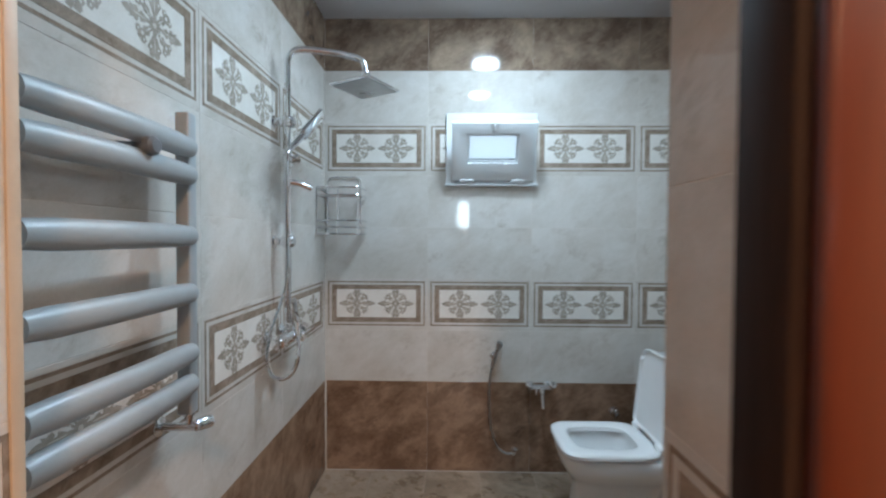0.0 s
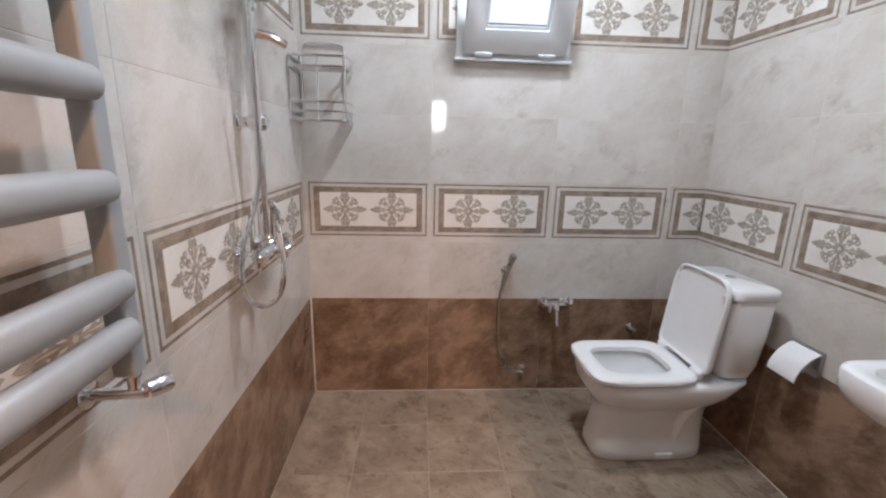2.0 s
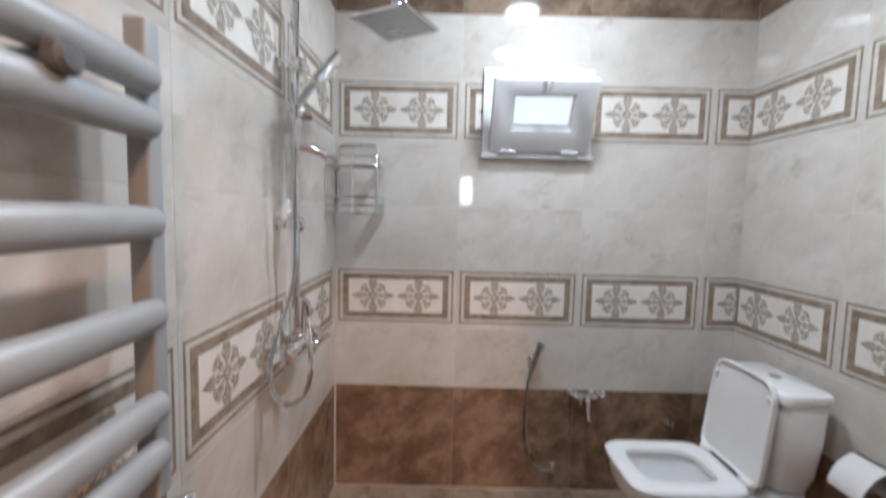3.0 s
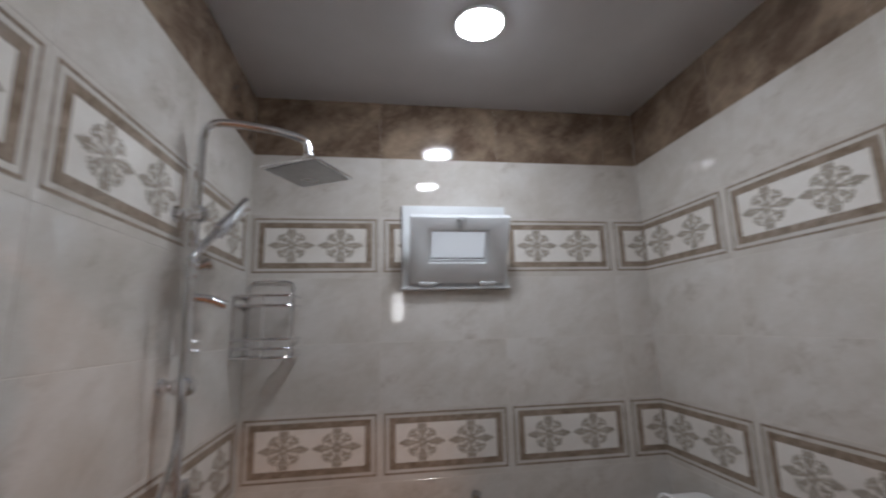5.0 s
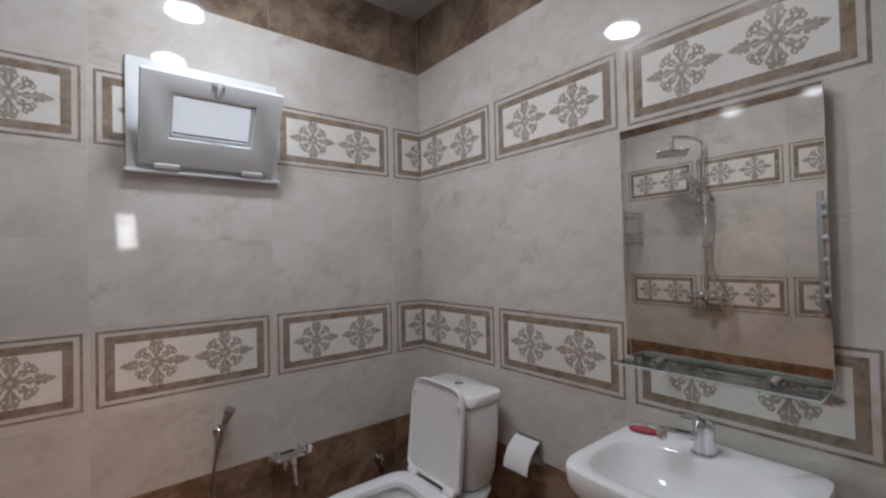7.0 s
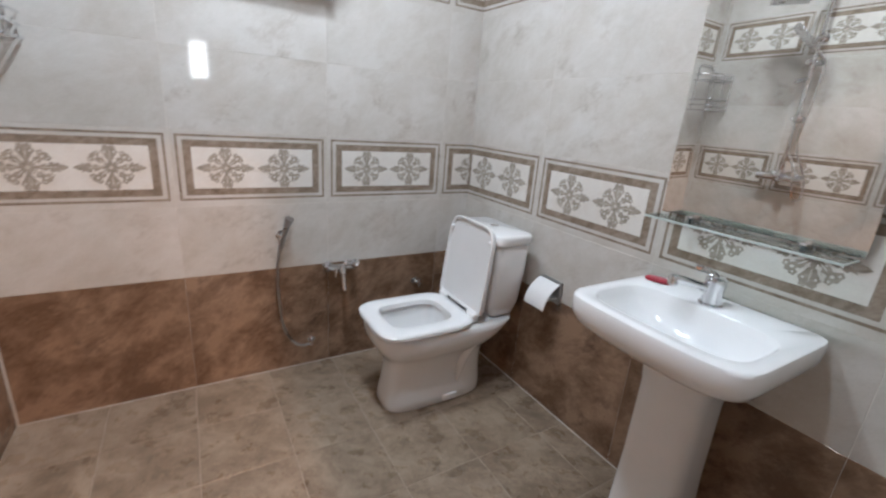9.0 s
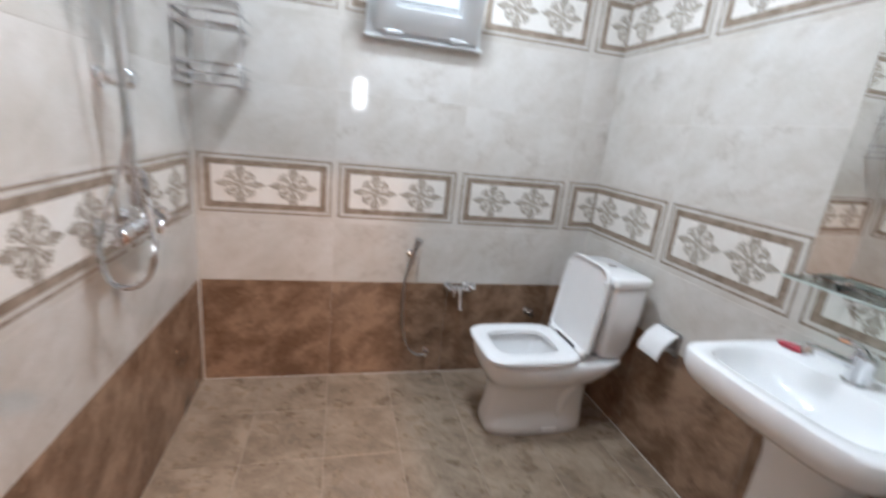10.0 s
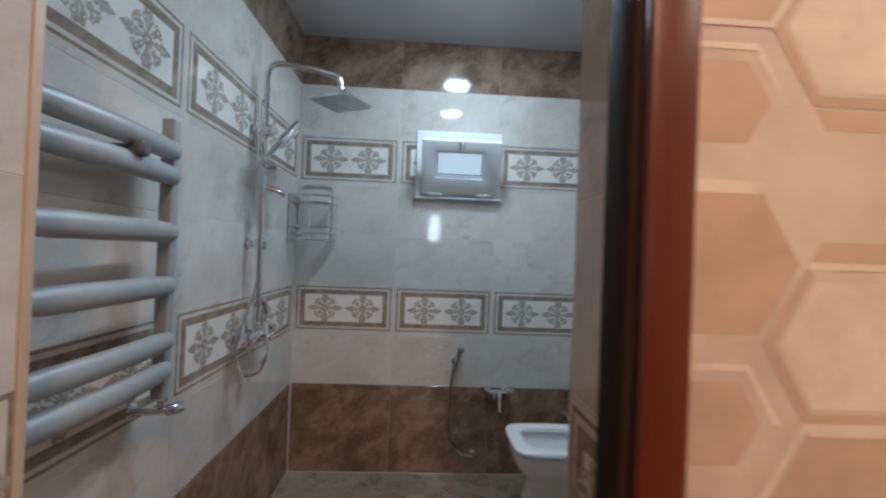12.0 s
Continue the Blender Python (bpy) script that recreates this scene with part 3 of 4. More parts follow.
def window():
    f = thing("window_1", (0.96, 0, WIN_Z0), "small white plastic window, tilted open inwards", "window", "", "structure")
    x0, x1, z0, z1 = 0.702, 1.220, 1.679, 2.082
    fw = 0.050
    bm = bmesh.new()
    welded(bm, (x0, x1, z0, z1), (x0 + fw, x1 - fw, z0 + 0.035, z1 - fw), -0.022, 0.06, 0.004)
    fr = part("window_frame", bm, PVC, f, "white plastic outer frame")
    bm = bmesh.new()
    box(bm, x0 - 0.006, x1 + 0.006, -0.040, -0.001, z0 - 0.010, z0 + 0.002, 0.003)
    part("window_sill", bm, PVC, f, "thin white sill strip")
    # the sash turns on its lower edge
    tilt = Matrix.Translation((0, -0.012, z0 + 0.036)) @ Matrix.Rotation(radians(28), 4, "X")
    sx0, sx1, sh = x0 + 0.034, x1 - 0.026, 0.322
    def sash_part(name, boxes, mat, parent, label="", bevel=0.004):
        b2 = bmesh.new()
        for a, b, y0, y1, c, d in boxes:
            box(b2, a, b, y0, y1, c, d, bevel)
        bmesh.ops.transform(b2, matrix=tilt, verts=b2.verts)
        return part(name, b2, mat, parent, label)
    w, lo = 0.075, 0.112
    px0, px1, pz0, pz1 = sx0 + w + 0.012, sx1 - w - 0.022, lo - 0.010, sh - 0.062
    bm = bmesh.new()
    welded(bm, (sx0, sx1, 0, sh), (px0, px1, pz0, pz1), -0.045, 0.012, 0.005)
    bmesh.ops.transform(bm, matrix=tilt, verts=bm.verts)
    sash = part("sash", bm, PVC, f, "white tilted sash")
    bm = bmesh.new()
    welded(bm, (px0 - 0.001, px1 + 0.001, pz0 - 0.001, pz1 + 0.001), (px0 + 0.010, px1 - 0.010, pz0 + 0.014, pz1 - 0.010), -0.034, -0.018, 0.004)
    bmesh.ops.transform(bm, matrix=tilt, verts=bm.verts)
    part("glazing_bead", bm, PVC, sash)
    sash_part("gasket", [(px0 + 0.010, px1 - 0.010, -0.022, -0.017, pz0 + 0.014, pz0 + 0.018), (px0 + 0.010, px1 - 0.010, -0.022, -0.017, pz1 - 0.013, pz1 - 0.010)], RUBBER, sash, "black rubber gasket", 0.0)
    pane = sash_part("pane", [(px0 + 0.004, px1 - 0.004, -0.016, -0.010, pz0 + 0.004, pz1 - 0.004)], FROSTED, sash, "frosted pane lit by daylight", 0.0)
    pane.visible_shadow = False
    mid = (sx0 + sx1) / 2
    sash_part("latch", [(mid - 0.022, mid + 0.022, -0.054, -0.044, sh - 0.018, sh + 0.004), (mid - 0.008, mid + 0.008, -0.064, -0.050, sh - 0.050, sh - 0.004)], PVC, sash, "white latch handle")
    for hx in (sx0 + 0.085, sx1 - 0.085):
        sash_part("hinge", [(hx - 0.040, hx + 0.040, -0.049, -0.030, -0.012, 0.008)], PVC, sash, "white hinge cover")
    # flat strip over the gap on the far side of the sash keeps the opening's lining plain
    bm = bmesh.new()
    for a, b, c, d in ((WIN_X0 - 0.002, WIN_X0 + 0.004, WIN_Z0, WIN_Z1), (WIN_X1 - 0.004, WIN_X1 + 0.002, WIN_Z0, WIN_Z1)):
        box(bm, a, b, 0.061, 0.215, c, d)
    part("lining", bm, PVC, f)


window()


# ---- towel radiator ----
def radiator():
    ya, yb, xc = -1.861, -1.416, 0.075
    f = thing("towel_radiator", (xc, (ya + yb) / 2, 0.9), "silver-grey enamelled ladder towel radiator on the tiled wall", "towel radiator")
    for y in (ya, yb):
        bm = bmesh.new()
        box(bm, xc - 0.020, xc + 0.015, y - 0.017, y + 0.017, 0.922, 1.674, 0.005, 3)
        part("upright", bm, SILVER, f)
    for z in (1.586, 1.519, 1.369, 1.227, 1.078, 1.000):
        bm = bmesh.new()
        loops = []
        n = 16
        for k in range(9):
            s = k / 8
            y = ya + 0.010 + (yb - ya - 0.018) * s
            bow = 0.010 * math.sin(math.pi * s)
            rz = 0.0275 if 0 < k < 8 else 0.024
            loops.append([(xc + 0.012 + bow + 0.021 * math.cos(2 * math.pi * i / n), y, z + rz * math.sin(2 * math.pi * i / n)) for i in range(n)])
        part("rail", rings(bm, loops), SILVER, f)
    for y in (-1.603,):
        for z in (1.553,):
            bm = bmesh.new()
            tube(bm, [(0.0, y, z), (xc + 0.03, y, z)], 0.010)
            turned(bm, (xc + 0.034, y, z), (1, 0, 0), [(0, 0.012), (0.002, 0.020), (0.016, 0.020), (0.022, 0.014), (0.023, 0.0)])
            part("bracket", bm, GREY_KNOB_AND_SHADE, f, "dark grey wall bracket knob")
    for y in (ya + 0.02, yb - 0.02):
        bm = bmesh.new()
        tube(bm, [(0.0, y, 0.955), (xc - 0.015, y, 0.955)], 0.006)
        part("wall_pin", bm, SILVER, f)
    bm = bmesh.new()
    turned(bm, (xc, yb, 0.926), (0, 0, -1), [(0, 0.011), (0.004, 0.013), (0.010, 0.013), (0.012, 0.009), (0.030, 0.009)])
    tube(bm, [(0.0, yb - 0.004, 0.886), (xc + 0.020, yb, 0.886)], 0.010)
    turned(bm, (0.0, yb - 0.004, 0.886), (1, 0, 0), [(0, 0.024), (0.004, 0.024), (0.010, 0.012)])
    v = part("valve", bm, CHROME, f, "chrome valve body")
    bm = bmesh.new()
    turned(bm, (xc + 0.010, yb + 0.004, 0.886), (0.55, 0.8, 0.0), [(0, 0.010), (0.006, 0.016), (0.038, 0.017), (0.044, 0.014), (0.045, 0.0)])
    part("valve_cap", bm, CHROME, v, "chrome valve cap")


radiator()


# ---- shower ----
def shower():
    px, py = 0.060, -0.722
    f = thing("shower_column", (px, py, 0.96), "chrome rain shower column on the tiled wall", "shower")
    bm = bmesh.new()
    line = [(px, py, 0.985), (px, py, 1.5), (px, py, 2.06)] + smooth_line([(px, py, 2.080), (px + 0.010, py + 0.003, 2.118), (px + 0.040, py + 0.012, 2.140), (px + 0.10, py + 0.032, 2.147)], 5)
    line += smooth_line([(px + 0.2, py + 0.07, 2.148), (0.320, py + 0.098, 2.142), (0.349, py + 0.109, 2.128), (0.357, py + 0.112, 2.095)], 5)
    tube(bm, line, 0.0128, 14)
    part("riser_pipe", bm, CHROME, f, "chrome riser pipe with a curved arm")
    hc = Vector((0.358, -0.614, 2.030))
    bm = bmesh.new()
    turned(bm, hc + Vector((0, 0, 0.085)), (0, 0, -1), [(0, 0.0135), (0.018, 0.0145), (0.020, 0.012), (0.030, 0.017), (0.046, 0.017), (0.056, 0.010), (0.066, 0.020), (0.082, 0.022)])
    joint = part("ball_joint", bm, CHROME, f)
    bm = bmesh.new()
    box(bm, -0.107, 0.107, -0.107, 0.107, -0.004, 0.005, 0.003)
    bmesh.ops.transform(bm, matrix=pose(hc.x, hc.y, hc.z - 0.012, 0, 0, -28), verts=bm.verts)
    head = part("shower_head", bm, CHROME, f, "square flat chrome rain head")
    bm = bmesh.new()
    box(bm, -0.098, 0.098, -0.098, 0.098, -0.006, -0.0045)
    bmesh.ops.transform(bm, matrix=pose(hc.x, hc.y, hc.z - 0.012, 0, 0, -28), verts=bm.verts)
    part("nozzle_plate", bm, STEEL, head, "grey nozzle plate")
    # wall brackets
    for z in (1.842, 1.350):
        bm = bmesh.new()
        turned(bm, (0.0, py, z), (1, 0, 0), [(0, 0.026), (0.006, 0.026), (0.010, 0.017), (0.030, 0.016), (0.040, 0.023), (0.050, 0.025), (0.080, 0.025), (0.088, 0.018), (0.089, 0.0)])
        tube(bm, [(px, py, z - 0.022), (px, py, z - 0.018), (px, py, z + 0.018), (px, py, z + 0.022)], 0.018, 14, [0.013, 0.019, 0.019, 0.013])
        part("wall_bracket", bm, CHROME, f, "chrome wall bracket")
    # slider and hand shower
    sz = 1.680
    bm = bmesh.new()
    tube(bm, [(px, py, sz - 0.03), (px, py, sz - 0.022), (px, py, sz + 0.022), (px, py, sz + 0.03)], 0.02, 14, [0.014, 0.021, 0.021, 0.014])
    turned(bm, (px, py, sz), (0.4, -0.9, 0.15), [(0, 0.012), (0.036, 0.012), (0.040, 0.018), (0.066, 0.018), (0.070, 0.0)])
    turned(bm, (px, py, sz), (0.75, 0.3, 0.3), [(0, 0.012), (0.030, 0.013), (0.034, 0.018), (0.050, 0.018), (0.052, 0.0)])
    part("slider", bm, CHROME, f, "chrome sliding holder")
    a, b = Vector((0.085, -0.795, 1.700)), Vector((0.160, -0.602, 1.905))
    bm = bmesh.new()
    tube(bm, [a, a.lerp(b, 0.04), a.lerp(b, 0.5)], 0.011, 12, [0.009, 0.011, 0.013])
    m = look(a.lerp(b, 0.72), b, 75)
    b2 = bmesh.new()
    box(b2, -0.025, 0.025, -0.010, 0.010, -0.095, 0.085, 0.007, 3)
    bmesh.ops.transform(b2, matrix=m, verts=b2.verts)
    tmp = bpy.data.meshes.new("bar")
    b2.to_mesh(tmp)
    b2.free()
    bm.from_mesh(tmp)
    bpy.data.meshes.remove(tmp)
    part("hand_shower", bm, CHROME, f, "slim chrome stick hand shower")
    bm = bmesh.new()
    hose = smooth_line([tuple(a), (0.086, -0.800, 1.62), (0.082, -0.790, 1.42), (0.076, -0.770, 1.24), (0.062, -0.790, 1.12), (0.040, -0.850, 1.00), (0.036, -0.872, 0.91),
                        (0.056, -0.876, 0.842), (0.098, -0.868, 0.826), (0.134, -0.852, 0.858), (0.146, -0.838, 0.935), (0.130, -0.810, 1.035), (0.104, -0.765, 1.110), (0.090, -0.742, 1.105), (0.082, -0.730, 1.05), (0.078, -0.726, 1.00)], 7)
    tube(bm, hose, 0.0075, 10)
    part("hose", bm, CHROME, f, "ribbed metal hose")
    # mixer
    mz = 0.962
    bm = bmesh.new()
    for y in (py - 0.075, py + 0.075):
        turned(bm, (0.0, y, mz), (1, 0, 0), [(0, 0.032), (0.004, 0.032), (0.016, 0.020), (0.018, 0.014), (0.062, 0.014)])
    turned(bm, (0.074, py - 0.150, mz), (0, 1, 0), [(0, 0.016), (0.004, 0.026), (0.046, 0.027), (0.050, 0.020), (0.056, 0.024), (0.244, 0.024), (0.250, 0.020), (0.254, 0.027), (0.296, 0.026), (0.300, 0.016)])
    turned(bm, (px + 0.012, py, mz), (0, 0, 1), [(0, 0.018), (0.028, 0.018), (0.032, 0.015), (0.05, 0.015), (0.054, 0.0125)])
    mixer = part("mixer", bm, CHROME, f, "chrome shower mixer")
    bm = bmesh.new()
    turned(bm, (0.09, py, mz), (1, 0, -0.15), [(0, 0.021), (0.018, 0.022), (0.030, 0.024), (0.040, 0.020), (0.042, 0.0)])
    tube(bm, smooth_line([(0.124, py, mz - 0.002), (0.140, py + 0.010, mz + 0.012), (0.165, py + 0.02, mz + 0.03)], 4), 0.006, 10)
    part("lever", bm, CHROME, mixer)
    # soap arm
    bm = bmesh.new()
    tube(bm, [(px, py, 1.586), (px, py, 1.606)], 0.017, 14)
    tube(bm, smooth_line([(px, py, 1.596), (px + 0.045, py + 0.02, 1.590), (px + 0.085, py + 0.040, 1.572)], 4), 0.013, 12)
    part("arm", bm, CHROME, f, "short chrome arm")


shower()


def wire_basket():
    f = thing("wire_basket", (0.0, 0.0, 1.38), "two-tier chrome wire corner basket with rounded rails", "wire basket")
    x0, x1, yb, yf = 0.006, 0.240, -0.010, -0.185
    def rail(z, r, name="rail"):
        c = 0.03
        pts = [(x0, yf, z), (x1 - c, yf, z)] + [(x1 - c + c * math.sin(a), yf + c - c * math.cos(a), z) for a in (0.4, 0.8, 1.2, 1.57)] + [(x1, yb, z)]
        pts = [(x0, yb, z)] + [(x0, yf + 0.004, z)] + pts
        bm = bmesh.new()
        tube(bm, pts, r, 8)
        part(name, bm, CHROME, f)
    for z in (1.388, 1.425, 1.462, 1.600, 1.640):
        rail(z, 0.0055)
    # back loop with rounded top corners
    bm = bmesh.new()
    loop = [(x0 + 0.01, yb, 1.388), (x0 + 0.01, yb, 1.68)] + smooth_line([(x0 + 0.01, yb, 1.688), (x0 + 0.022, yb, 1.710), (x0 + 0.05, yb, 1.718)], 4)
    loop += smooth_line([(0.165, yb, 1.718), (0.196, yb, 1.710), (0.208, yb, 1.688)], 4) + [(0.208, yb, 1.388)]
    tube(bm, loop, 0.0045, 8)
    part("back_loop", bm, CHROME, f)
    for x, y in ((x0, yf), (x1 - 0.008, yf + 0.006), ((x0 + x1) / 2, yf)):
        bm = bmesh.new()
        tube(bm, [(x, y, 1.388), (x, y, 1.640)], 0.0042, 8)
        part("upright", bm, CHROME, f)
    for z in (1.388, 1.600):
        for k in range(1, 6):
            y = yf + (yb - yf) * k / 6
            bm = bmesh.new()
            tube(bm, [(x0, y, z), (x1, y, z)], 0.0022, 6)
            part("shelf_wire", bm, CHROME, f)


wire_basket()


# ---- toilet ----
def toilet():
    cy = -0.455
    f = thing("toilet", (1.6, cy, 0), "white ceramic close-coupled toilet with its lid raised", "toilet")
    prof = [(0.0, 1.310, 1.790, 0.104, 4), (0.012, 1.303, 1.794, 0.112, 4), (0.05, 1.306, 1.794, 0.111, 4), (0.12, 1.318, 1.792, 0.105, 3.6), (0.185, 1.325, 1.792, 0.104, 3.4), (0.225, 1.320, 1.794, 0.110, 3.4),
            (0.250, 1.308, 1.800, 0.121, 3.4), (0.275, 1.288, 1.812, 0.142, 3.6), (0.300, 1.271, 1.832, 0.161, 3.8), (0.332, 1.255, 1.858, 0.174, 4.2), (0.365, 1.250, 1.885, 0.178, 4.6), (0.386, 1.253, 1.902, 0.176, 5), (0.394, 1.264, 1.904, 0.168, 5),
            (0.395, 1.310, 1.605, 0.128, 4.5), (0.375, 1.318, 1.600, 0.122, 4), (0.33, 1.335, 1.592, 0.112, 3.4), (0.27, 1.375, 1.575, 0.085, 3), (0.22, 1.42, 1.55, 0.055, 2.6), (0.205, 1.45, 1.53, 0.03, 2)]
    bm = bmesh.new()
    rings(bm, [oval((a + b) / 2, cy, z, (b - a) / 2, hy, p, 56) for z, a, b, hy, p in prof])
    part("bowl", bm, CERAMIC, f, "", 50)
    # raised trapway fold on the side
    for s in (-1, 1):
        bm = bmesh.new()
        fold = smooth_line([(1.735, cy + s * 0.150, 0.385), (1.715, cy + s * 0.142, 0.335), (1.680, cy + s * 0.118, 0.27), (1.655, cy + s * 0.104, 0.20), (1.640, cy + s * 0.100, 0.12), (1.630, cy + s * 0.098, 0.05)], 5)
        nn = len(fold)
        tube(bm, fold, 0.02, 10, [0.005 + 0.020 * math.sin(math.pi * min(1, (k + 2) / nn)) for k in range(nn)])
        part("trapway_fold", bm, CERAMIC, f, "", 50)
        bm = bmesh.new()
        box(bm, 1.56, 1.635, cy + s * 0.111 - 0.006, cy + s * 0.111 + 0.006, 0.010, 0.042, 0.005, 3)
        part("fixing_cap", bm, SEAT, f, "white fixing cap")
    # seat ring
    def seat_loop(z, grow, inner):
        if inner:
            return oval(1.452, cy, z, 0.142 - grow, 0.112 - grow, 4.2, 56)
        return oval(1.456, cy, z, 0.219 + grow, 0.186 + grow, 5.0, 56)
    bm = bmesh.new()
    rings(bm, [seat_loop(0.402, -0.012, False), seat_loop(0.405, 0.0, False), seat_loop(0.419, 0.001, False), seat_loop(0.426, -0.006, False), seat_loop(0.428, -0.02, False),
               seat_loop(0.428, -0.016, True), seat_loop(0.424, -0.004, True), seat_loop(0.404, 0.0, True)], False, False)
    part("seat", bm, SEAT, f, "white plastic seat", 50)
    # lid, leaning back against the cistern
    lean = pose(1.676, cy, 0.436, 0, 6, 0)
    bm = bmesh.new()
    def lid_loop(x, shrink):
        out = []
        for k in range(56):
            a = 2 * math.pi * k / 56
            c, s = math.cos(a), math.sin(a)
            p = 6.0 if s > 0 else 12.0
            out.append((x, (0.170 - 0.010 * s - shrink) * math.copysign(abs(c) ** (2 / p), c), 0.196 + (0.196 - shrink) * math.copysign(abs(s) ** (2 / p), s)))
        return out
    rings(bm, [lid_loop(0.006, 0.020), lid_loop(0.004, 0.012), lid_loop(-0.004, 0.009), lid_loop(-0.006, 0.004), lid_loop(-0.002, 0.0), lid_loop(0.014, 0.0), lid_loop(0.022, 0.006), lid_loop(0.024, 0.02)])
    bmesh.ops.transform(bm, matrix=lean, verts=bm.verts)
    lid = part("lid", bm, SEAT, f, "white raised lid", 40)
    for y in (-0.12, 0.12):
        for z in (0.33,):
            bm = bmesh.new()
            turned(bm, (-0.002, y * 1.2, z), (-1, 0, 0), [(0, 0.009), (0.006, 0.008), (0.008, 0.0)])
            bmesh.ops.transform(bm, matrix=lean, verts=bm.verts)
            part("buffer", bm, SEAT, lid)
        bm = bmesh.new()
        turned(bm, (1.672, cy + y - 0.032, 0.432), (0, 1, 0), [(0, 0.008), (0.003, 0.013), (0.061, 0.013), (0.064, 0.008)])
        box(bm, 1.655, 1.690, cy + y - 0.02, cy + y + 0.02, 0.402, 0.432, 0.004)
        part("hinge", bm, SEAT, f, "white hinge")
    # cistern
    bm = bmesh.new()
    rows = [(0.398, 1.772, 1.895, 0.118, 4), (0.410, 1.762, 1.904, 0.138, 5), (0.47, 1.750, 1.914, 0.154, 6), (0.60, 1.744, 1.918, 0.168, 7), (0.742, 1.740, 1.920, 0.174, 7), (0.748, 1.746, 1.916, 0.168, 7)]
    rings(bm, [oval((a + b) / 2, cy, z, (b - a) / 2, hy, p, 56) for z, a, b, hy, p in rows])
    tank = part("cistern", bm, CERAMIC, f, "", 50)
    bm = bmesh.new()
    rows = [(0.749, 1.736, 1.924, 0.176, 8), (0.753, 1.732, 1.927, 0.181, 8), (0.782, 1.731, 1.927, 0.182, 8), (0.790, 1.736, 1.925, 0.177, 8), (0.793, 1.746, 1.918, 0.166, 8)]
    rings(bm, [oval((a + b) / 2, cy, z, (b - a) / 2, hy, p, 56) for z, a, b, hy, p in rows])
    top = part("cistern_lid", bm, CERAMIC, f, "", 50)
    bm = bmesh.new()
    turned(bm, (1.836, cy, 0.792), (0, 0, 1), [(0, 0.021), (0.005, 0.021), (0.007, 0.018), (0.007, 0.0)])
    part("flush_button", bm, CHROME, top, "round chrome flush button")


toilet()


# ---- bidet shower and tap on the back wall ----
def bidet_shower():
    f = thing("bidet_shower", (1.01, 0, 0.64), "chrome hand bidet shower with a thin hose", "bidet shower")
    bm = bmesh.new()
    turned(bm, (0.985, 0.0, 0.690), (0, -1, 0), [(0, 0.020), (0.005, 0.020), (0.010, 0.012), (0.030, 0.011)])
    box(bm, 0.972, 0.998, -0.048, -0.022, 0.676, 0.704, 0.005, 3)
    part("holder", bm, CHROME, f, "chrome wall holder")
    bm = bmesh.new()
    tube(bm, [(0.973, -0.038, 0.622), (0.977, -0.040, 0.640), (0.992, -0.040, 0.695), (1.004, -0.044, 0.735), (1.014, -0.050, 0.765)], 0.012, 14, [0.008, 0.011, 0.013, 0.013, 0.019])
    turned(bm, (1.013, -0.048, 0.760), (0.30, -0.35, 0.85), [(0, 0.018), (0.012, 0.020), (0.018, 0.018), (0.019, 0.0)])
    part("hand_shower", bm, STEEL, f, "grey metal spray head")
    bm = bmesh.new()
    hose = smooth_line([(0.973, -0.038, 0.622), (0.962, -0.038, 0.56), (0.960, -0.038, 0.42), (0.974, -0.040, 0.26), (1.015, -0.045, 0.165), (1.060, -0.050, 0.136), (1.098, -0.040, 0.134)], 7)
    tube(bm, hose, 0.0058, 10)
    part("hose", bm, STEEL, f, "thin metal hose")
    bm = bmesh.new()
    turned(bm, (1.112, 0.0, 0.134), (-0.25, -1, 0.0), [(0, 0.018), (0.004, 0.018), (0.008, 0.010), (0.030, 0.010), (0.034, 0.012), (0.050, 0.011), (0.052, 0.006)])
    part("hose_connector", bm, CHROME, f, "chrome wall connector")


def wall_tap():
    f = thing("wall_tap", (1.25, 0, 0.5), "chrome two-valve wall tap above the brown tiles", "tap")
    z = 0.515
    bm = bmesh.new()
    for x in (1.195, 1.300):
        turned(bm, (x, 0.0, z), (0, -1, 0), [(0, 0.026), (0.004, 0.026), (0.012, 0.015), (0.030, 0.014)])
    turned(bm, (1.172, -0.036, z), (1, 0, 0), [(0, 0.010), (0.004, 0.016), (0.148, 0.016), (0.152, 0.010)])
    turned(bm, (1.258, -0.040, z + 0.004), (0, -0.30, -1), [(0, 0.016), (0.016, 0.019), (0.036, 0.018), (0.042, 0.013), (0.100, 0.012), (0.104, 0.015), (0.116, 0.014), (0.118, 0.0)])
    turned(bm, (1.226, -0.042, z), (0, 0, -1), [(0, 0.012), (0.024, 0.012), (0.028, 0.008), (0.044, 0.007)])
    body = part("body", bm, CHROME, f)
    for x in (1.184, 1.318):
        bm = bmesh.new()
        turned(bm, (x, -0.034, z + 0.002), (0, -0.75, 0.65), [(0, 0.010), (0.012, 0.010), (0.014, 0.019), (0.020, 0.021), (0.036, 0.020), (0.041, 0.014), (0.042, 0.0)])
        part("knob", bm, CHROME, body, "round chrome knob")


bidet_shower()
wall_tap()


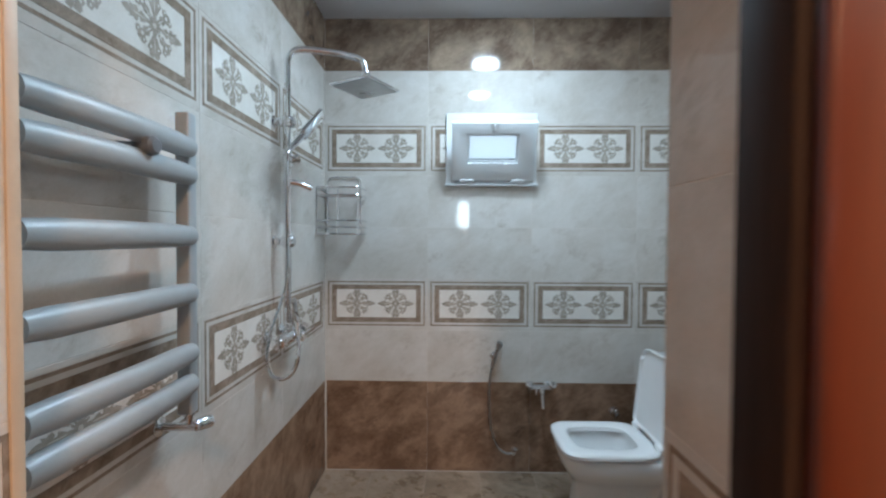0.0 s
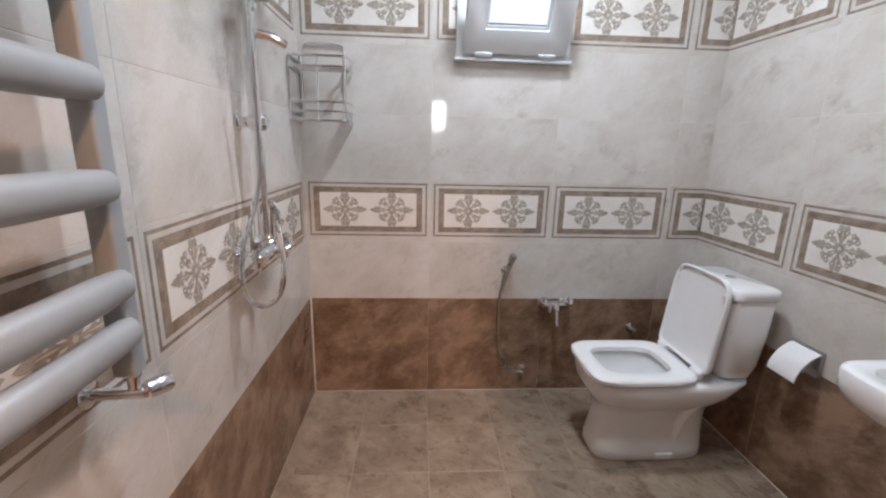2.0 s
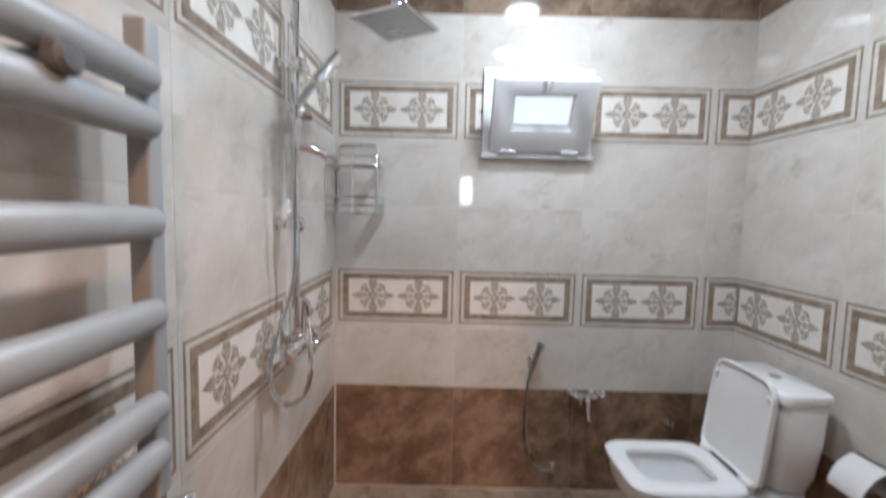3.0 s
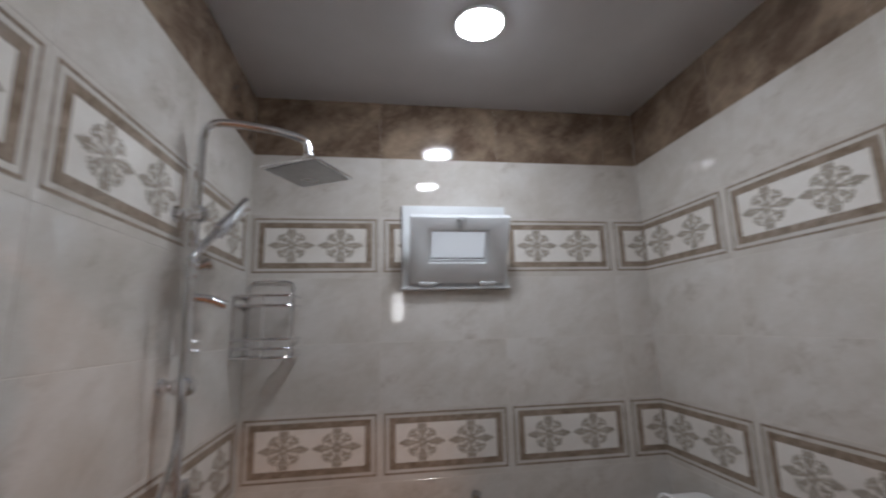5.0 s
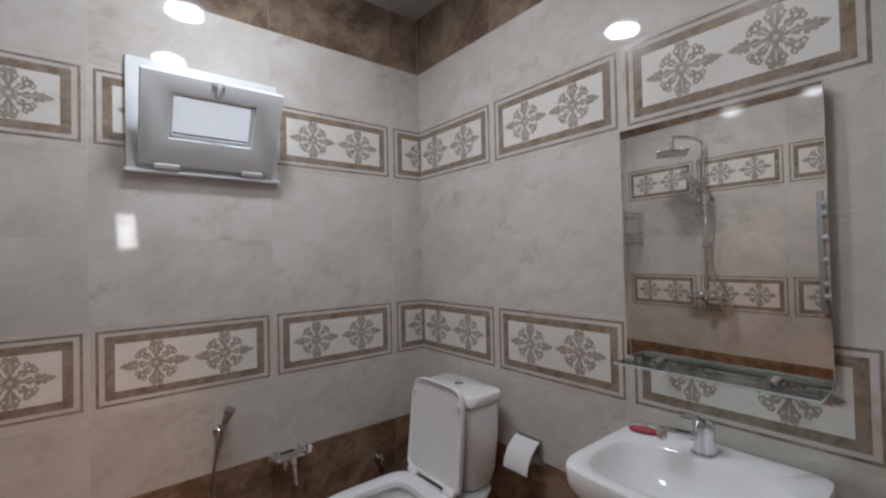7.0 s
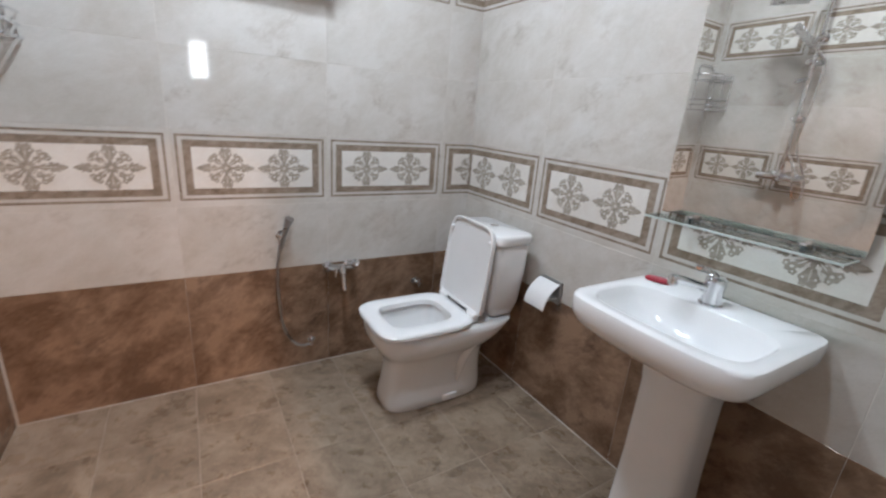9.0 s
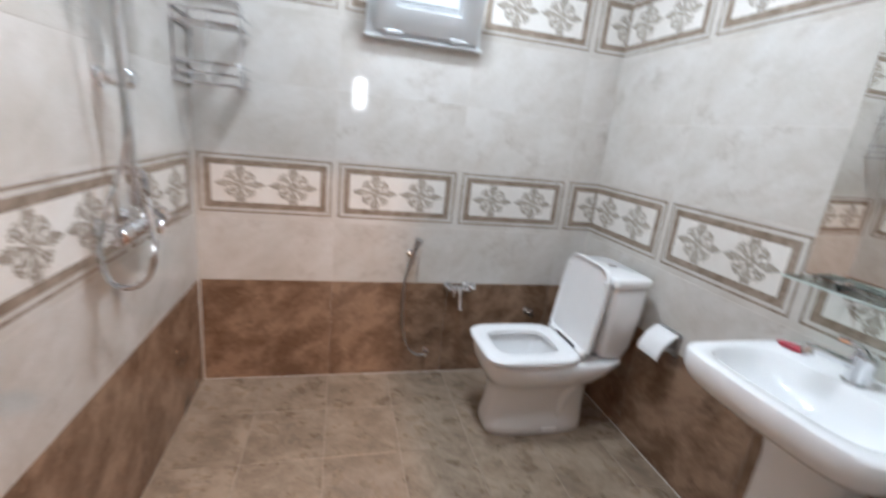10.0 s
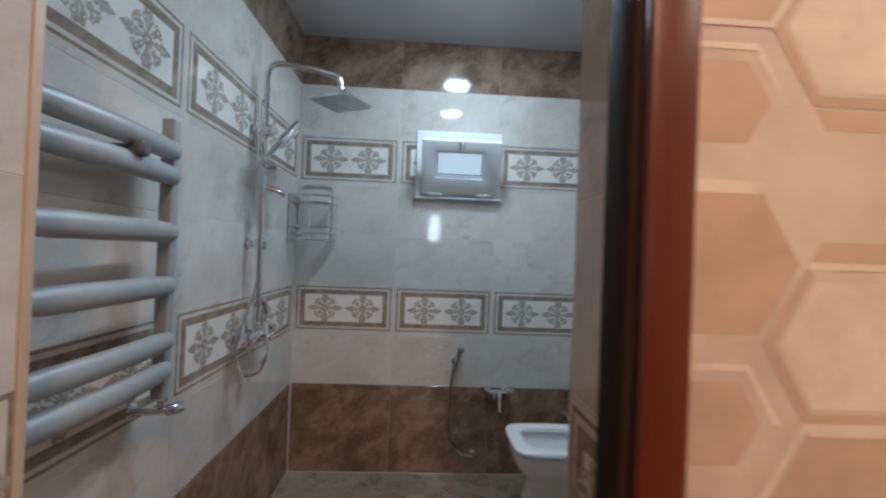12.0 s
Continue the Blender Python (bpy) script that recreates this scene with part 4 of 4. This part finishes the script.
def angle_valve():
    f = thing("stop_valve", (1.68, 0, 0.37), "small chrome stop valve behind the toilet", "valve")
    bm = bmesh.new()
    turned(bm, (1.68, 0.0, 0.375), (0, -1, 0), [(0, 0.020), (0.004, 0.020), (0.008, 0.009), (0.05, 0.009), (0.055, 0.012), (0.07, 0.012), (0.072, 0.0)])
    part("body", bm, CHROME, f)
    bm = bmesh.new()
    turned(bm, (1.68, -0.055, 0.382), (0, 0, 1), [(0, 0.007), (0.012, 0.007), (0.014, 0.013), (0.024, 0.012), (0.026, 0.0)])
    part("knob", bm, CHROME, f)


angle_valve()


def paper_holder():
    f = thing("paper_holder", (ROOM_W, -0.725, 0.55), "white toilet paper holder with a curved cover", "paper holder")
    y0, y1 = -0.785, -0.665
    line = smooth_line([(1.968, 0, 0.612), (1.942, 0, 0.603), (1.905, 0, 0.570), (1.884, 0, 0.530), (1.880, 0, 0.505)], 5)
    bm = bmesh.new()
    loops = []
    for p in line:
        loops.append([(p.x, y0, p.z), (p.x, y1, p.z), (p.x + 0.003, y1, p.z - 0.004), (p.x + 0.003, y0, p.z - 0.004)])
    rings(bm, loops)
    part("cover", bm, SEAT, f, "white curved cover flap")
    bm = bmesh.new()
    box(bm, 1.962, 1.979, y0, y1, 0.520, 0.616, 0.003)
    part("back_plate", bm, STEEL, f)
    bm = bmesh.new()
    tube(bm, [(1.965, y0 + 0.01, 0.545), (1.915, y0 + 0.01, 0.545)], 0.004, 8)
    tube(bm, [(1.965, y1 - 0.01, 0.545), (1.915, y1 - 0.01, 0.545)], 0.004, 8)
    tube(bm, [(1.915, y0 + 0.008, 0.545), (1.915, y1 - 0.008, 0.545)], 0.007, 10)
    part("roll_bar", bm, STEEL, f)


paper_holder()


# ---- washbasin ----
SINK_Y, SINK_Z = -1.408, 0.802


def washbasin():
    f = thing("washbasin", (1.78, SINK_Y, 0), "white ceramic pedestal washbasin with a rectangular rounded rim", "washbasin")
    def outline(z, shrink, drop=0.0, n=72):
        out = []
        x0, x1, hy = 1.560 + shrink, 1.976, 0.246 - shrink
        cx, hx = (x0 + x1) / 2, (x1 - x0) / 2
        for k in range(n):
            a = 2 * math.pi * k / n
            c, s = math.cos(a), math.sin(a)
            p = 12.0 if c > 0 else 8.0
            x = cx + hx * math.copysign(abs(c) ** (2 / p), c)
            y = hy * math.copysign(abs(s) ** (2 / p), s)
            bow = 0.018 * max(0.0, -c) * (1 - (y / hy) ** 2)
            out.append((x - bow, SINK_Y + y, z))
        return out
    def bowl(z, hx, hy, p, cx=1.722, n=72):
        return oval(cx, SINK_Y, z, hx, hy, p, n)
    bm = bmesh.new()
    z = SINK_Z
    rings(bm, [bowl(0.655, 0.075, 0.085, 2.5, 1.80), outline(0.655, 0.150), outline(0.672, 0.100), outline(0.700, 0.045), outline(0.728, 0.012), outline(0.750, 0.002), outline(z - 0.010, 0.0), outline(z - 0.002, 0.003), outline(z, 0.012),
               bowl(z - 0.001, 0.130, 0.208, 4.2), bowl(z - 0.005, 0.127, 0.204, 4.0), bowl(z - 0.024, 0.122, 0.196, 3.6), bowl(z - 0.052, 0.112, 0.178, 3.0), bowl(z - 0.085, 0.096, 0.145, 2.6), bowl(z - 0.108, 0.055, 0.085, 2.2), bowl(z - 0.116, 0.02, 0.02, 2)])
    part("basin", bm, CERAMIC, f, "white glazed basin", 55)
    bm = bmesh.new()
    turned(bm, (1.722, SINK_Y, z - 0.117), (0, 0, 1), [(0, 0.024), (0.003, 0.023), (0.004, 0.014), (0.001, 0.012), (0.001, 0.0)])
    part("drain", bm, CHROME, f, "chrome drain ring")
    bm = bmesh.new()
    rows = [(0.0, 0.088, 0.118), (0.012, 0.088, 0.118), (0.06, 0.082, 0.108), (0.30, 0.076, 0.098), (0.55, 0.076, 0.095), (0.62, 0.082, 0.102), (0.680, 0.090, 0.112)]
    rings(bm, [[(x + 1.825, y - 0.006, zz) for x, y, zz in oval(0, SINK_Y, zz, hx, hy, 4.5, 40)] for zz, hx, hy in rows])
    part("pedestal", bm, CERAMIC, f, "white ceramic pedestal", 50)


def basin_tap():
    b = Vector((1.888, -1.398, SINK_Z))
    f = thing("basin_tap", b, "chrome single-lever tap on the washbasin", "tap")
    bm = bmesh.new()
    turned(bm, b, (0, 0, 1), [(0, 0.032), (0.005, 0.032), (0.009, 0.027), (0.045, 0.025), (0.060, 0.028), (0.078, 0.027), (0.084, 0.020), (0.085, 0.0)])
    d = Vector((-0.80, 0.60, 0))
    tube(bm, smooth_line([b + Vector((0, 0, 0.042)), b + d * 0.04 + Vector((0, 0, 0.052)), b + d * 0.09 + Vector((0, 0, 0.064)), b + d * 0.118 + Vector((0, 0, 0.066))], 5), 0.012, 12)
    turned(bm, b + d * 0.114 + Vector((0, 0, 0.074)), (0, 0, -1), [(0, 0.010), (0.006, 0.0135), (0.026, 0.0135), (0.028, 0.009)])
    body = part("body", bm, CHROME, f)
    bm = bmesh.new()
    tube(bm, smooth_line([b + Vector((0, 0, 0.080)), b + Vector((-0.006, 0.012, 0.091)), b + Vector((-0.018, 0.032, 0.097)), b + Vector((-0.028, 0.050, 0.098))], 5), 0.009, 10)
    part("lever", bm, CHROME, body)


def soap():
    bm = bmesh.new()
    rings(bm, [oval(0, 0, z, a, b, 2.4, 28) for z, a, b in ((0.0, 0.036, 0.013), (0.003, 0.041, 0.017), (0.009, 0.041, 0.017), (0.013, 0.034, 0.012))])
    bmesh.ops.transform(bm, matrix=pose(1.905, -1.226, SINK_Z + 0.0005, 0, 0, -74), verts=bm.verts)
    single("soap_bar", bm, RED, "small red oval soap bar on the basin rim", "soap")


washbasin()
basin_tap()
soap()


# ---- mirror and glass shelf ----
def mirror():
    y0, y1, z0, z1, x = -1.655, -1.155, 1.015, 1.735, 1.952
    f = thing("mirror", (ROOM_W, (y0 + y1) / 2, z0), "large clear wall mirror above the washbasin", "mirror")
    bm = bmesh.new()
    b = 0.003
    o = [(x + 0.0002, y0, z0), (x + 0.0002, y1, z0), (x + 0.0002, y1, z1), (x + 0.0002, y0, z1)]
    i = [(x, y0 + b, z0 + b), (x, y1 - b, z0 + b), (x, y1 - b, z1 - b), (x, y0 + b, z1 - b)]
    back = [(x + 0.006, p[1], p[2]) for p in o]
    rings(bm, [back, o, i])
    lean = Matrix.Translation((x, 0, z0)) @ Matrix.Rotation(radians(-0.4), 4, "Y") @ Matrix.Translation((-x, 0, -z0))
    bmesh.ops.transform(bm, matrix=lean, verts=bm.verts)
    part("glass", bm, MIRROR, f, "", 5)
    # dark block behind the glass: the shadow gap at the wall, put in as colour
    bm = bmesh.new()
    box(bm, x + 0.0065, 1.979, y0 + 0.004, y1 - 0.03, z0 + 0.001, z1 - 0.006, 0.002)
    for v in bm.verts:
        if v.co.x < 1.965:
            v.co.x -= math.tan(radians(0.4)) * (v.co.z - z0)
    part("backing", bm, GREY_KNOB_AND_SHADE, f)


def shelf():
    y0, y1, z = -1.648, -1.160, 1.010
    f = thing("glass_shelf", (ROOM_W, (y0 + y1) / 2, z), "narrow clear glass shelf under the mirror", "shelf")
    bm = bmesh.new()
    box(bm, 1.8615, 1.9495, y0 + 0.003, y1 - 0.003, z - 0.006, z)
    pane = part("pane", bm, GLASS, f, "clear glass pane")
    for a, b, c, d in ((1.858, 1.861, y0, y1), (1.8615, 1.949, y0, y0 + 0.0025), (1.8615, 1.949, y1 - 0.0025, y1)):
        bm = bmesh.new()
        box(bm, a, b, c, d, z - 0.006, z, 0.0008)
        part("edge", bm, GLASS_EDGE, pane, "greenish polished edge")
    for y in (-1.262, -1.545):
        bm = bmesh.new()
        turned(bm, (1.979, y, z - 0.004), (-1, 0, 0), [(0, 0.012), (0.004, 0.012), (0.008, 0.008), (0.04, 0.008), (0.042, 0.0)])
        box(bm, 1.925, 1.972, y - 0.009, y + 0.009, z + 0.001, z + 0.013, 0.004)
        box(bm, 1.925, 1.972, y - 0.009, y + 0.009, z - 0.018, z - 0.008, 0.004)
        part("clamp", bm, CHROME, f, "chrome shelf clamp")


mirror()
shelf()

# ---- tiles of the walls and the floor ----
BACK = lambda u, z: pose(u, 0, z)
LEFT = lambda u, z: pose(0, u, z, 0, 0, 90)
RIGHT = lambda u, z: pose(ROOM_W, -u, z, 0, 0, -90)
HOLE = (WIN_X0, WIN_X1 + 0.005, WIN_Z0, WIN_Z1)
lay_tiles(WALL_BACK, BACK, [(0, 0.6, 0, 0.6), (0.6, 0.6, 0, 0.6), (1.2, 0.6, 0, 0.6), (1.8, 0.6, 0, 0.18)], holes=(HOLE,))
lay_tiles(WALL_LEFT, LEFT, [(-0.635, 0.6, 0, 0.6), (-1.235, 0.6, 0, 0.6), (-1.835, 0.6, 0, 0.6), (-2.435, 0.6, 0.505, 0.6)])
lay_tiles(WALL_LEFT, LEFT, [(-0.035, 0.035, 0, 0.035)], plain_rows=True)
lay_tiles(WALL_RIGHT, RIGHT, [(-0.05, 0.6, 0.05, 0.6), (0.55, 0.6, 0, 0.6), (1.15, 0.6, 0, 0.6), (1.75, 0.6, 0, 0.18)])
lay_tiles(WALL_FRONT, lambda u, z: pose(DOOR_L, u, z, 0, 0, 90), [(FRONT_L - 0.45, 0.45, 0.234, 0.45)], rows=range(6))
lay_tiles(WALL_FRONT, lambda u, z: pose(DOOR_R, -u, z, 0, 0, -90), [(-FRONT_R, 0.45, 0, 0.214)], rows=range(6))
lay_tiles(WALL_FRONT, lambda u, z: pose(ROOM_W - u, FRONT_R, z, 0, 0, 180), [(0, 0.6, 0, 0.6), (0.6, 0.6, 0, ROOM_W - DOOR_R - 0.6)])
lay_tiles(WALL_FRONT, lambda u, z: pose(DOOR_L - u, FRONT_L, z, 0, 0, 180), [(0, 0.6, 0, DOOR_L)])


def floor_tiles():
    g, p = 0.0019, 0.31
    cache = {}
    for i in range(8):
        for j in range(9):
            x0, y1 = -0.025 + i * p, 0.02 - j * p
            a, b, c, d = max(x0, 0.0) + g, min(x0 + p, ROOM_W) - g, max(y1 - p, -2.62) + g, min(y1, 0.0) - g
            c = max(c, HALL_Y)
            if b - a < 0.02 or d - c < 0.02:
                continue
            key = (round(b - a, 4), round(d - c, 4))
            if key not in cache:
                bm = bmesh.new()
                box(bm, 0, b - a, 0, d - c, -0.008, 0)
                top = [e for e in bm.edges if all(v.co.z > -1e-6 for v in e.verts)]
                bmesh.ops.bevel(bm, geom=top, offset=0.001, segments=1, affect="EDGES")
                cache[key] = finish(bm, "tile", FLOOR)
            ob = new("tile", cache[key])
            ob.parent = FLOOR_OB
            ob.location = Vector((a, c, 0)) - ORIGIN[FLOOR_OB]


floor_tiles()
